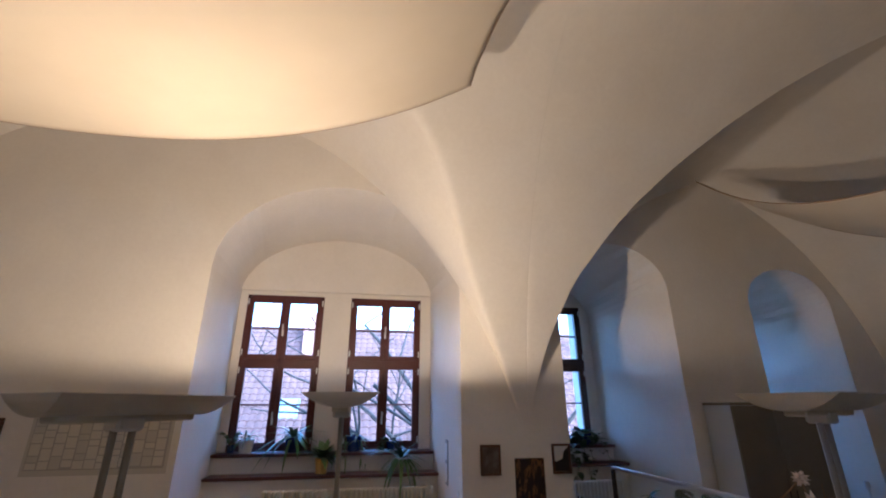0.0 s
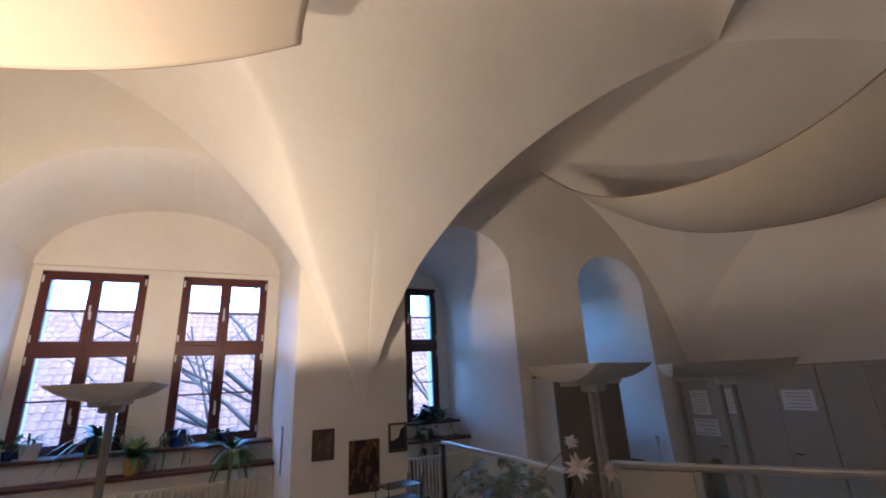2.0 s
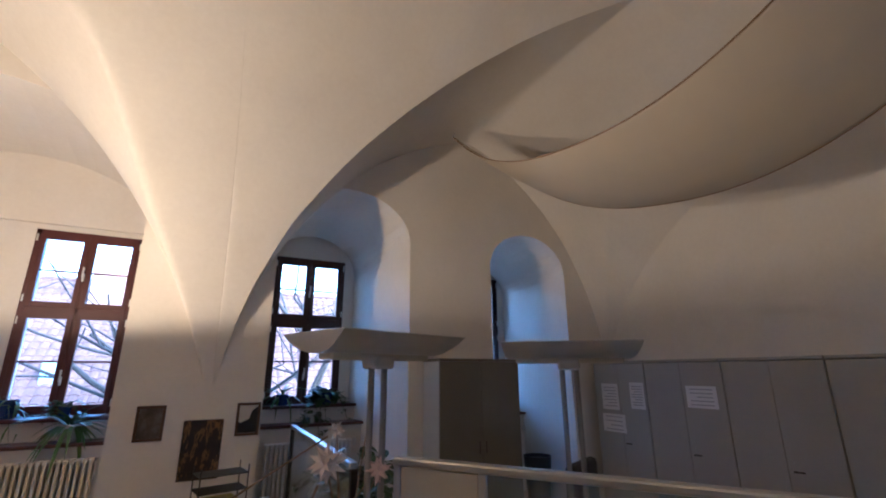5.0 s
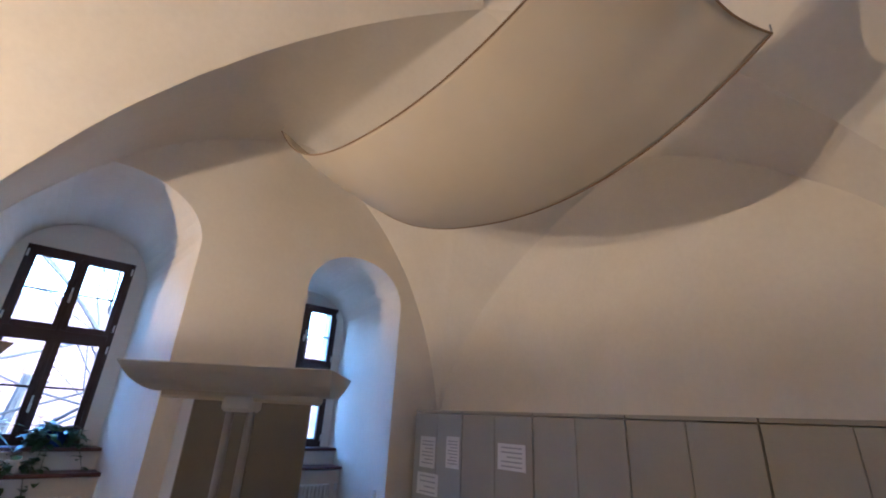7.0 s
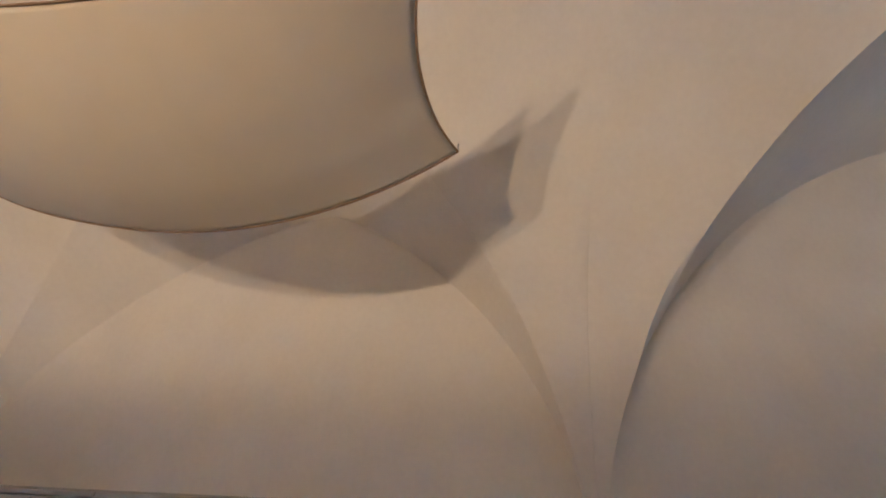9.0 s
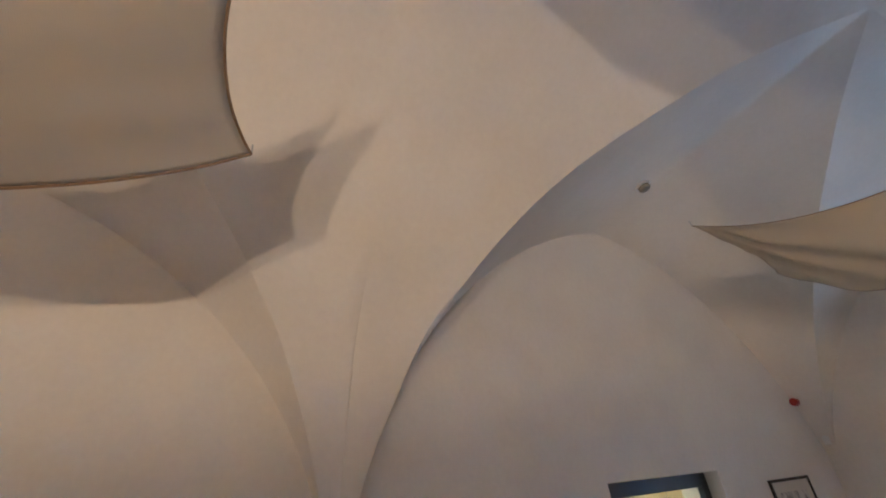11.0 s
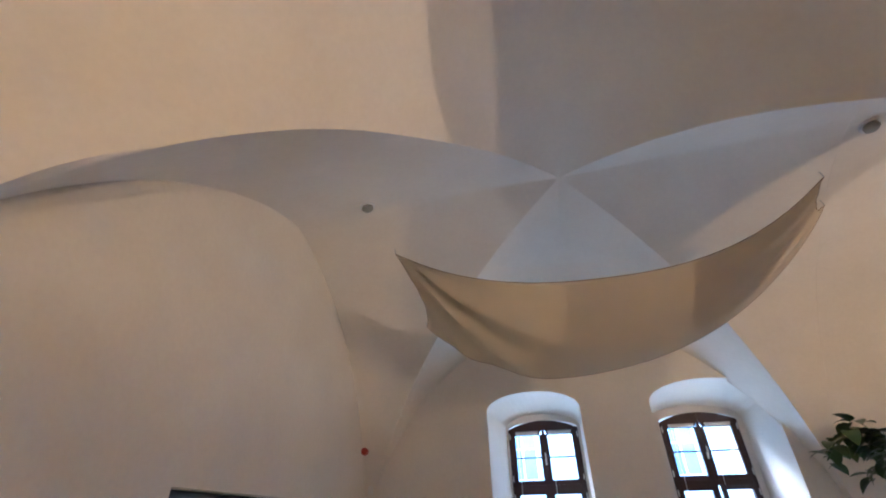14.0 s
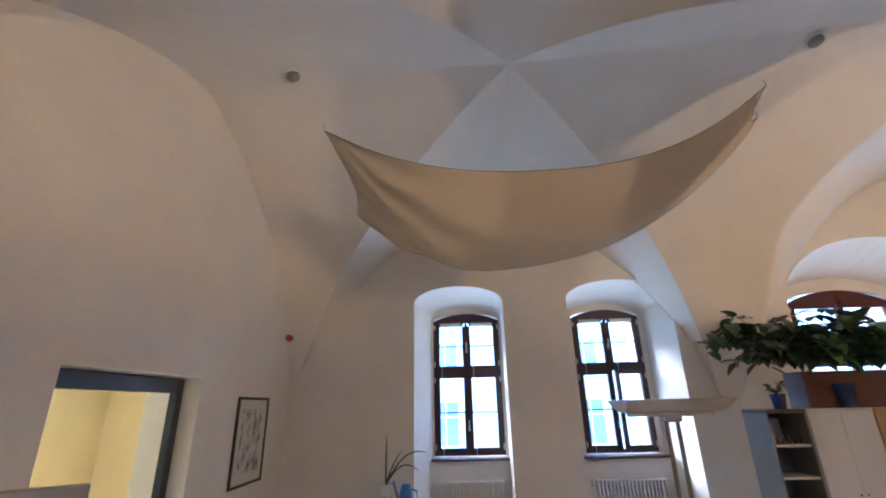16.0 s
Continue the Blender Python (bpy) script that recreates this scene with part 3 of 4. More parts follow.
# ---------- filing cabinets along the east wall ----------
cab_grey = surface("cabinet_grey_laminate", (0.34, 0.34, 0.33), (0.39, 0.39, 0.38), 2, 50, 0.5, 0.04, 0.001)
cab_beige = surface("cabinet_greige_laminate", (0.33, 0.31, 0.27), (0.38, 0.36, 0.315), 2, 50, 0.5, 0.04, 0.001)
black_plastic = surface("black_plastic", (0.012, 0.012, 0.013), (0.025, 0.025, 0.026), 5, 90, 0.45, 0.05, 0.001)
paper = surface("white_paper", (0.70, 0.70, 0.70), (0.78, 0.78, 0.77), 5, 60, 0.8, 0.03, 0.0005)
ink = surface("printed_ink", (0.30, 0.31, 0.34), (0.38, 0.39, 0.42), 20, 90, 0.8, 0.0)


def filing_cabinet(y0, y1, mat, label):
    """A two-door unit with its back to the east wall; y0 > y1."""
    w = y0 - y1
    cab = thing("filing_cabinet", label, "cabinet", pose(8.0, (y0 + y1) / 2, 0), group="filing cabinets on the wall")
    part("body", box(0.022, 0.44, -w / 2 + 0.003, w / 2 - 0.003, 0.05, 1.80), mat, cab)
    part("top", box(0.0, 0.445, -w / 2 + 0.002, w / 2 - 0.002, 1.806, 1.835, 0.003), mat, cab)
    part("plinth", box(0.03, 0.44, -w / 2 + 0.01, w / 2 - 0.01, 0.0, 0.05), black_plastic, cab)
    for s in (-1, 1):
        a, b = (0.002, w / 2 - 0.004) if s > 0 else (-w / 2 + 0.004, -0.002)
        door = part("door", box(0.0, 0.02, a, b, 0.055, 1.798, 0.003), mat, cab)
        if s < 0:
            bm = tube([(-0.001, -0.06, 0.88), (-0.035, -0.06, 0.88), (-0.035, -0.14, 0.885)], 0.007, 8)
            lathe([(0.016, 0), (0.016, 0.006)], 12, bm, (-0.006, -0.06, 0.877))
            part("handle", bm, black_plastic, door, "small black lever handle")
            part("lock", lathe([(0.009, 0), (0.009, 0.004)], 12, None, (-0.004, -0.06, 0.95)), grey_alu, door)
    return cab


edges = (5.36, 4.57, 3.66, 2.79, 1.93, 1.06, 0.19, -0.68)
for k, (y0, y1) in enumerate(zip(edges, edges[1:])):
    filing_cabinet(y0, y1 + 0.004, cab_grey if k == 0 else cab_beige, "tall grey two-door filing cabinet with papers taped on" if k < 2 else "tall greige two-door filing cabinet against the wall")


def sheet_on_cabinet(y0, y1, z0, z1, lines):
    note = thing("paper_sheet", "white printed sheet taped to a cabinet door", "paper", pose(7.996, (y0 + y1) / 2, z0), group="sheets on the cabinet doors")
    w, h = abs(y1 - y0), z1 - z0
    part("sheet", box(-0.003, 0.0, -w / 2, w / 2, 0, h), paper, note)
    for k in range(lines):
        z = h * (0.85 - 0.7 * k / max(lines - 1, 1))
        part("print_line", box(-0.0042, -0.003, -w * 0.38, w * (0.36 - 0.2 * (k % 3 == 2)), z - 0.006, z + 0.004), ink, note)


sheet_on_cabinet(5.24, 4.98, 1.25, 1.56, 7)
sheet_on_cabinet(4.80, 4.60, 1.28, 1.58, 8)
sheet_on_cabinet(5.26, 4.91, 0.99, 1.20, 4)
sheet_on_cabinet(4.07, 3.74, 1.34, 1.56, 5)

# ---------- locker between the niches ----------
locker_side = surface("locker_side_paint", (0.50, 0.52, 0.54), (0.56, 0.58, 0.60), 2, 50, 0.5, 0.04, 0.001)
locker_front = surface("locker_front_laminate", (0.15, 0.135, 0.11), (0.19, 0.17, 0.14), 2, 50, 0.55, 0.04, 0.001)
locker = thing("storage_cupboard", "pale grey cupboard with dark front between the niches", "cupboard", pose(5.56, 5.08, 0))
part("body", box(0.0, 1.0, 0.022, 0.40, 0.04, 1.82, 0.003), locker_side, locker)
part("top", box(-0.005, 1.005, 0.0, 0.405, 1.822, 1.85, 0.003), locker_front, locker)
part("plinth", box(0.02, 0.98, 0.03, 0.39, 0.0, 0.04), black_plastic, locker)
for a, b in ((0.003, 0.498), (0.502, 0.997)):
    door = part("door", box(a, b, 0.0, 0.02, 0.05, 1.818, 0.003), locker_front, locker)
    part("handle", tube([(0.5 + (0.04 if a > 0.4 else -0.04), -0.012, 0.9), (0.5 + (0.04 if a > 0.4 else -0.04), -0.012, 1.02)], 0.005, 8), black_plastic, door)
pipe = thing("heating_pipe", "white painted heating pipe with thermostat in the niche", "pipe", pose(7.76, 5.72, 0))
part("pipe", tube([(0, 0, 0.0), (0, 0, 0.9)], 0.014, 10), white_metal, pipe)
part("thermostat", lathe([(0.02, 0), (0.034, 0.01), (0.034, 0.07), (0.022, 0.085)], 16, None, (0, 0, 0.88)), white_metal, pipe)
copier = thing("waste_bin", "black office bin standing in the window niche", "bin", pose(7.45, 5.95, 0))
part("body", lathe([(0.13, 0.0), (0.14, 0.01), (0.18, 0.62), (0.185, 0.64), (0.17, 0.64), (0.165, 0.6)], 24), black_plastic, copier)

# ---------- desk screens and desks ----------
screen_metal = surface("satin_steel", (0.46, 0.47, 0.48), (0.56, 0.57, 0.58), 4, 80, 0.28, 0.04, 0.001, 0.9)
screen_board = surface("screen_board", (0.50, 0.45, 0.36), (0.56, 0.51, 0.42), 3, 60, 0.6, 0.04, 0.001)
screen_glass, _n, _l, _b = material("screen_glass", 0.08)
_b.inputs["Transmission Weight"].default_value, _b.inputs["IOR"].default_value = 0.92, 1.1
_b.inputs["Base Color"].default_value = (0.80, 0.86, 0.86, 1)
desk_top = surface("desk_laminate", (0.44, 0.42, 0.38), (0.50, 0.48, 0.44), 3, 60, 0.45, 0.03, 0.001)

gscreen = thing("glass_screen", "clear desk screen with a satin metal top rail", "screen", pose(4.15, 5.1, 0))
L = 1.86
part("top_rail", box(-0.022, 0.022, -L, 0.0, 1.25, 1.28, 0.008, None, 2), screen_metal, gscreen)
for y in (-L, 0.0):
    part("post", box(-0.018, 0.018, y - 0.02, y + 0.02, 0.0, 1.25, 0.005), black_plastic, gscreen)
    part("foot", box(-0.2, 0.2, y - 0.03, y + 0.03, 0.0, 0.025, 0.006), screen_metal, gscreen)
part("pane", box(-0.004, 0.004, -L + 0.02, -0.02, 0.42, 1.25), screen_glass, gscreen)
part("bottom_rail", box(-0.014, 0.014, -L + 0.02, -0.02, 0.38, 0.42, 0.004), screen_metal, gscreen)

sv = Vector((5.24 - 4.3, 1.64 - 2.95, 0))
sang = math.degrees(math.atan2(sv.y, sv.x))
dscreen = thing("desk_screen", "desk screen with metal rail, board and dark glass", "screen", pose(4.28, 2.97, 0, 0, 0, sang))
part("top_rail", box(-0.02, 1.75, -0.03, 0.03, 1.305, 1.34, 0.01, None, 2), screen_metal, dscreen)
for x in (0.0, 0.42, 1.72):
    part("post", box(x - 0.018, x + 0.018, -0.016, 0.016, 0.0, 1.305, 0.004), screen_metal, dscreen)
    part("foot", box(x - 0.03, x + 0.03, -0.2, 0.2, 0.0, 0.025, 0.006), screen_metal, dscreen)
part("board", box(0.02, 0.40, -0.012, 0.012, 0.72, 1.30, 0.003), screen_board, dscreen)
part("pane", box(0.44, 1.70, -0.004, 0.004, 0.72, 1.30), screen_glass, dscreen)


def desk(x, y, turn, w, d, label):
    ob = thing("desk", label, "desk", pose(x, y, 0, 0, 0, turn))
    part("worktop", box(-w / 2, w / 2, -d / 2, d / 2, 0.715, 0.74, 0.004), desk_top, ob)
    for sx in (-1, 1):
        for sy in (-1, 1):
            part("leg", box(sx * (w / 2 - 0.06) - 0.025, sx * (w / 2 - 0.06) + 0.025, sy * (d / 2 - 0.06) - 0.025, sy * (d / 2 - 0.06) + 0.025, 0, 0.715, 0.004), screen_metal, ob)
    return ob


desk(3.6, 4.2, 90, 1.8, 0.8, "light grey office desk beside the glass screen")
desk(5.5, 3.05, sang, 1.6, 0.8, "light grey office desk behind the desk screen")

chair = thing("office_chair", "black upholstered office swivel chair behind the screen", "chair", pose(6.2, 3.5, 0, 0, 0, 205))
part("backrest", box(-0.25, 0.25, -0.28, -0.19, 0.58, 1.05, 0.045, None, 3), black_plastic, chair, smooth=True)
part("seat", box(-0.26, 0.26, -0.24, 0.26, 0.44, 0.53, 0.04, None, 3), black_plastic, chair, smooth=True)
part("column", tube([(0, 0, 0.1), (0, 0, 0.45)], 0.025, 12), black_plastic, chair)
part("back_bar", box(-0.03, 0.03, -0.31, -0.285, 0.42, 0.8, 0.006), black_plastic, chair)
for k in range(5):
    a = 2 * math.pi * k / 5
    leg = part("leg", tube([(0, 0, 0.11), (0.3 * math.cos(a), 0.3 * math.sin(a), 0.07)], 0.018, 8), black_plastic, chair)
    part("castor", lathe([(0.01, 0), (0.026, 0.005), (0.026, 0.05), (0.01, 0.06)], 10, None, (0.3 * math.cos(a), 0.3 * math.sin(a), 0.0)), black_plastic, leg)

# papers and folders on the desk by the screen
tray = thing("letter_tray", "black wire letter tray with yellow folder", "tray", pose(3.62, 4.92, 0.742, 0, 0, 12))
for k in range(3):
    part("shelf", box(-0.17, 0.17, -0.12, 0.12, 0.02 + 0.11 * k, 0.026 + 0.11 * k), black_plastic, tray)
for sx in (-1, 1):
    for sy in (-1, 1):
        part("post", tube([(0.165 * sx, 0.115 * sy, 0), (0.165 * sx, 0.115 * sy, 0.30)], 0.005, 6), black_plastic, tray)
yellow_card = surface("yellow_card", (0.55, 0.45, 0.10), (0.66, 0.55, 0.16), 4, 60, 0.7, 0.03, 0.001)
part("folder", box(-0.12, 0.12, -0.10, 0.10, 0.03, 0.07, 0.003), yellow_card, tray, "yellow card folder")
for k, (x, y, a, zz) in enumerate(((3.75, 3.75, 15, 0.742), (3.8, 3.5, -10, 0.742), (3.4, 4.3, 40, 0.742))):
    pile = part("paper_pile", box(-0.105, 0.105, -0.148, 0.148, 0, 0.05 + 0.03 * k, 0.002), paper)
    pile.matrix_world = pose(x, y, zz, 0, 0, a)
    tagged(pile, "pile of white papers lying on the desk", "papers", "piles of paper")
for k, (x, y, z) in enumerate(((3.9, 3.02, 0.74), (3.72, 3.2, 0.74))):
    binder = thing("ring_binder", "upright white ring binder on the desk", "binder", pose(x, y, z, 0, 0, 70), group="binders on the desk")
    part("cover", box(-0.035, 0.035, -0.14, 0.14, 0.0, 0.31, 0.004), paper, binder)
    part("label", box(-0.036, -0.0352, -0.13, -0.05, 0.1, 0.25), ink, binder)

# ---------- folded paper stars ----------
star_paper = surface("cream_star_paper", (0.62, 0.52, 0.44), (0.74, 0.64, 0.55), 9, 90, 0.75, 0.05, 0.001)
pinkish = surface("pale_pink_star_paper", (0.58, 0.42, 0.34), (0.70, 0.54, 0.45), 9, 90, 0.75, 0.05, 0.001)


def paper_star(x, y, z, r, mat, label, seed):
    rnd = random.Random(seed)
    star = thing("paper_star", label, "ornament", pose(x, y, z, 20 * seed, 10, 30 * seed), group="paper stars")
    rays = []
    g = (1 + 5 ** 0.5) / 2
    for a, b, c in ((0, 1, g), (1, g, 0), (g, 0, 1)):
        for s in (-1, 1):
            for t in (-1, 1):
                v = Vector((a * (s if a == 1 else t) if a else 0, b * (s if b == 1 else t) if b else 0, c * (s if c == 1 else t) if c else 0))
                rays.append(v.normalized())
    for a in (-1, 1):
        for b in (-1, 1):
            for c in (-1, 1):
                rays.append(Vector((a, b, c)).normalized())
    for d in rays:
        bm = bmesh.new()
        side = d.orthogonal().normalized()
        up = d.cross(side)
        tip = bm.verts.new(d * r * (0.92 + 0.12 * rnd.random()))
        ring = [bm.verts.new(d * r * 0.28 + (side * math.cos(a) + up * math.sin(a)) * r * 0.26) for a in (2 * math.pi * k / 4 for k in range(4))]
        for k in range(4):
            bm.faces.new((ring[k], ring[(k + 1) % 4], tip))
        bm.faces.new(ring[::-1])
        part("ray", bm, mat, star)
    core = bmesh.new()
    bmesh.ops.create_icosphere(core, subdivisions=1, radius=r * 0.36)
    part("core", core, mat, star)
    part("thread", tube([(0, 0, -r), (0.01, 0.01, -r - 0.45)], 0.004, 6), seam_mat, star)
    return star


vase = thing("twig_vase", "clay vase with bare twigs holding paper stars", "vase", pose(4.02, 2.9, 0))
clay = surface("brown_glazed_clay", (0.16, 0.07, 0.04), (0.24, 0.11, 0.06), 5, 60, 0.3, 0.05, 0.002)
stand = thing("side_table", "small light side table by the desk screen", "table", pose(4.02, 2.9, 0))
part("tabletop", box(-0.2, 0.2, -0.2, 0.2, 0.70, 0.725, 0.004), desk_top, stand)
for sx in (-1, 1):
    for sy in (-1, 1):
        part("leg", box(sx * 0.17 - 0.015, sx * 0.17 + 0.015, sy * 0.17 - 0.015, sy * 0.17 + 0.015, 0, 0.70), screen_metal, stand)
part("body", lathe([(0.05, 0.727), (0.075, 0.74), (0.085, 0.85), (0.05, 0.97), (0.055, 1.0), (0.045, 1.0), (0.04, 0.9)], 24), clay, vase, smooth=True)
for tip in ((-0.10, -0.05, 1.36), (0.13, -0.02, 1.31), (-0.04, 0.06, 1.47), (0.10, 0.08, 1.44)):
    part("twig", tube([(0, 0, 0.9), (tip[0] * 0.4, tip[1] * 0.4, 1.12), tip], 0.005, 6, None, True, [1, 0.8, 0.4]), seam_mat, vase)
paper_star(3.92, 2.85, 1.36, 0.085, star_paper, "large cream folded paper star", 1)
paper_star(4.15, 2.88, 1.31, 0.065, pinkish, "pinkish folded paper star with many points", 2)
paper_star(3.98, 2.96, 1.47, 0.045, star_paper, "tiny cream paper star on a twig", 3)

# ---------- framed pictures ----------
dark_wood = surface("dark_wood", (0.05, 0.022, 0.012), (0.10, 0.045, 0.022), 6, 60, 0.4, 0.1, 0.002, stretch=(1, 1, 6))


def patches(name, stops, scale, stretch=None, rough=0.6):
    """A mottled print: several colours in soft patches."""
    m, nodes, links, b = material(name, rough)
    n = noise_tex(nodes, links, scale, 3, 0.6, stretch)
    ramp = nodes.new("ShaderNodeValToRGB")
    els = ramp.color_ramp.elements
    while len(els) < len(stops):
        els.new(0.5)
    for e, (p, c) in zip(els, stops):
        e.position, e.color = p, (*c, 1)
    links.new(n.outputs["Fac"], ramp.inputs["Fac"])
    links.new(ramp.outputs["Color"], b.inputs["Base Color"])
    return m


art_dark = patches("dim_interior_print", ((0.3, (0.03, 0.02, 0.015)), (0.5, (0.09, 0.07, 0.06)), (0.62, (0.16, 0.14, 0.13)), (0.75, (0.05, 0.03, 0.02))), 9, (1, 1, 0.7))
art_hall = patches("golden_hall_print", ((0.3, (0.008, 0.007, 0.009)), (0.52, (0.02, 0.012, 0.009)), (0.58, (0.24, 0.12, 0.045)), (0.62, (0.05, 0.025, 0.016)), (0.75, (0.02, 0.024, 0.04))), 10, (1.6, 1, 0.6))
art_sketch = patches("ink_sketch_print", ((0.35, (0.10, 0.09, 0.08)), (0.47, (0.35, 0.33, 0.29)), (0.55, (0.60, 0.57, 0.50)), (0.7, (0.64, 0.61, 0.54))), 10, (1, 1.3, 0.7))
cream_card = surface("cream_card", (0.60, 0.56, 0.47), (0.66, 0.62, 0.53), 4, 80, 0.8, 0.03, 0.0005)
black_paint = surface("black_lacquer", (0.010, 0.010, 0.011), (0.02, 0.02, 0.021), 5, 60, 0.3, 0.03, 0.001)


def picture(m, w, h, frame, depth, mat, art, label, margin=0.0, group=""):
    """A framed picture hanging in the local xz plane, facing -y."""
    pic = thing("framed_picture", label, "picture", m, group)
    for a, b, c, d in ((-w / 2, w / 2, h - frame, h), (-w / 2, w / 2, 0, frame), (-w / 2, -w / 2 + frame, frame, h - frame), (w / 2 - frame, w / 2, frame, h - frame)):
        part("frame", box(a, b, -depth, 0, c, d, 0.003), mat, pic)
    if margin:
        part("mount", box(-w / 2 + frame, w / 2 - frame, -depth * 0.5, -0.002, frame, h - frame), cream_card, pic)
    f = frame + margin
    part("print", box(-w / 2 + f, w / 2 - f, -depth * 0.5 - 0.002, -depth * 0.5, f, h - f) if margin else box(-w / 2 + f, w / 2 - f, -depth * 0.5, -0.002, f, h - f), art, pic)
    part("nail", lathe([(0.004, 0), (0.004, 0.01)], 8, None, (0, -depth * 0.5, h)), grey_alu, pic)
    return pic


picture(pose(3.055, 5.498, 1.17), 0.21, 0.28, 0.022, 0.02, dark_wood, art_dark, "small dark picture in a brown wooden frame", 0, "pictures on the pier")
hall = picture(pose(3.46, 5.496, 0.84), 0.31, 0.48, 0.006, 0.012, dark_wood, art_hall, "frameless dark photo print of a golden hall", 0, "pictures on the pier")
mirror_pic = picture(pose(3.81, 5.498, 1.17), 0.20, 0.28, 0.022, 0.02, dark_wood, cream_card, "small picture of a black silhouette in brown frame", 0, "pictures on the pier")
bm = prism([(-0.08, 0.024), (0.08, 0.024), (0.08, 0.25), (0.03, 0.21), (0.01, 0.14), (-0.06, 0.11), (-0.08, 0.12)], -0.0125, -0.0102)
part("silhouette", bm, black_paint, mirror_pic, "plain black silhouette shape")
picture(pose(8.448, -4.573, 1.02, 0, 0, -90), 0.75, 0.91, 0.028, 0.025, black_paint, art_sketch, "black-framed ink drawing on the plaster wall", 0.10)

drawing = thing("wall_drawing", "large pale wall chart of block shapes", "chart", pose(-0.48, 5.498, 1.26))
chart_paper = surface("aged_chart_paper", (0.52, 0.49, 0.42), (0.58, 0.55, 0.48), 3, 60, 0.85, 0.04, 0.001)
part("sheet", box(-0.60, 0.55, -0.003, 0, 0.0, 0.54), chart_paper, drawing)
chart_ink = surface("grey_chart_ink", (0.36, 0.34, 0.31), (0.42, 0.40, 0.37), 6, 60, 0.85, 0.0)
rnd = random.Random(4)
part("field", box(-0.575, 0.525, -0.0036, -0.003, 0.045, 0.515), chart_ink, drawing, "grey joints between the drawn blocks")
for r in range(12):
    x = -0.57 + 0.0905 * r
    z = 0.05 + rnd.random() * 0.02
    while z < 0.47:
        hgt = 0.05 + rnd.random() * 0.06
        part("block", box(x + rnd.random() * 0.006, x + 0.082, -0.0048, -0.0036, z, min(z + hgt - 0.009, 0.512)), cream_card if rnd.random() < 0.8 else chart_paper, drawing)
        z += hgt
side_frame = picture(pose(-1.45, 5.498, 1.25), 0.30, 0.48, 0.03, 0.02, dark_wood, art_dark, "brown framed picture beside the wall chart")
hanger = thing("key_board", "narrow pale notice strip on the niche wall", "notice", pose(2.735, 6.15, 1.0))
part("strip", box(-0.012, 0.0, -0.07, 0.07, 0.0, 0.46, 0.003), cab_grey, hanger)
part("note", box(-0.014, -0.012, -0.055, 0.055, 0.25, 0.42), paper, hanger)
part("note", box(-0.014, -0.012, -0.055, 0.055, 0.03, 0.21), paper, hanger)
switch = thing("wall_socket", "small cream wall socket on the niche edge", "socket", pose(2.765, 5.65, 0.86))
part("plate", box(-0.012, 0.0, -0.04, 0.04, 0.0, 0.16, 0.006, None, 2), cream_enamel, switch)
part("rocker", box(-0.017, -0.012, -0.025, 0.025, 0.09, 0.14, 0.003), white_metal, switch)

# ---------- door, alarm, detectors ----------
slate = surface("slate_blue_paint", (0.020, 0.026, 0.036), (0.032, 0.040, 0.052), 4, 60, 0.4, 0.04, 0.001)
door = thing("door_1", "glazed door with a dark slate-blue metal frame", "door", pose(8.60, -2.70, 0), kind="structure")
Y0, Y1 = -0.76, 0.75
part("door_frame", box(0, 0.07, Y1 - 0.09, Y1, 0, 2.075, 0.004), slate, door)
part("door_frame", box(0, 0.07, Y0 + 0.01, Y0 + 0.10, 0, 2.075, 0.004), slate, door)
part("door_frame", box(0, 0.07, Y0 + 0.10, Y1 - 0.09, 1.95, 2.075, 0.004), slate, door)
part("door_frame", box(0, 0.07, Y0 + 0.10, Y1 - 0.09, 0.0, 0.12, 0.004), slate, door)
gp = part("pane", box(0.03, 0.038, Y0 + 0.10, Y1 - 0.09, 0.12, 1.95), glass, door)
gp.visible_shadow = False
part("handle", tube([(-0.005, Y0 + 0.14, 1.02), (-0.05, Y0 + 0.14, 1.02), (-0.05, Y0 + 0.27, 1.02)], 0.009, 8), grey_alu, door)

ochre = surface("ochre_wall_paint", (0.62, 0.50, 0.26), (0.70, 0.57, 0.32), 1.5, 40, 0.8, 0.1, 0.004)
bm = box(11.4, 11.6, -6.2, -0.2, 0, 2.7)
box(8.96, 11.4, -6.3, -6.1, 0, 2.7, 0, bm)
box(8.96, 11.4, -0.4, -0.2, 0, 2.7, 0, bm)
tagged(part("wall_corridor", bm, ochre), "ochre painted corridor walls behind the glass", "wall", kind="structure")
tagged(part("ceiling_corridor", box(8.9, 11.6, -6.3, -0.2, 2.7, 2.8), cream_card), "cream corridor ceiling", "ceiling", kind="structure")
for k in range(2):
    fix = thing("ceiling_light", "square lit ceiling panel in the corridor", "light", pose(10.2, -2.3 - 1.9 * k, 2.69), group="corridor ceiling lights")
    part("frame", box(-0.32, 0.32, -0.32, 0.32, -0.02, 0.005, 0.004), white_metal, fix)
    glow, _n, _l, _b = material("panel_glow", 0.5)
    _b.inputs["Emission Color"].default_value, _b.inputs["Emission Strength"].default_value = (1.0, 0.86, 0.58, 1), 1.3
    part("diffuser", box(-0.29, 0.29, -0.29, 0.29, -0.026, -0.021), glow, fix)

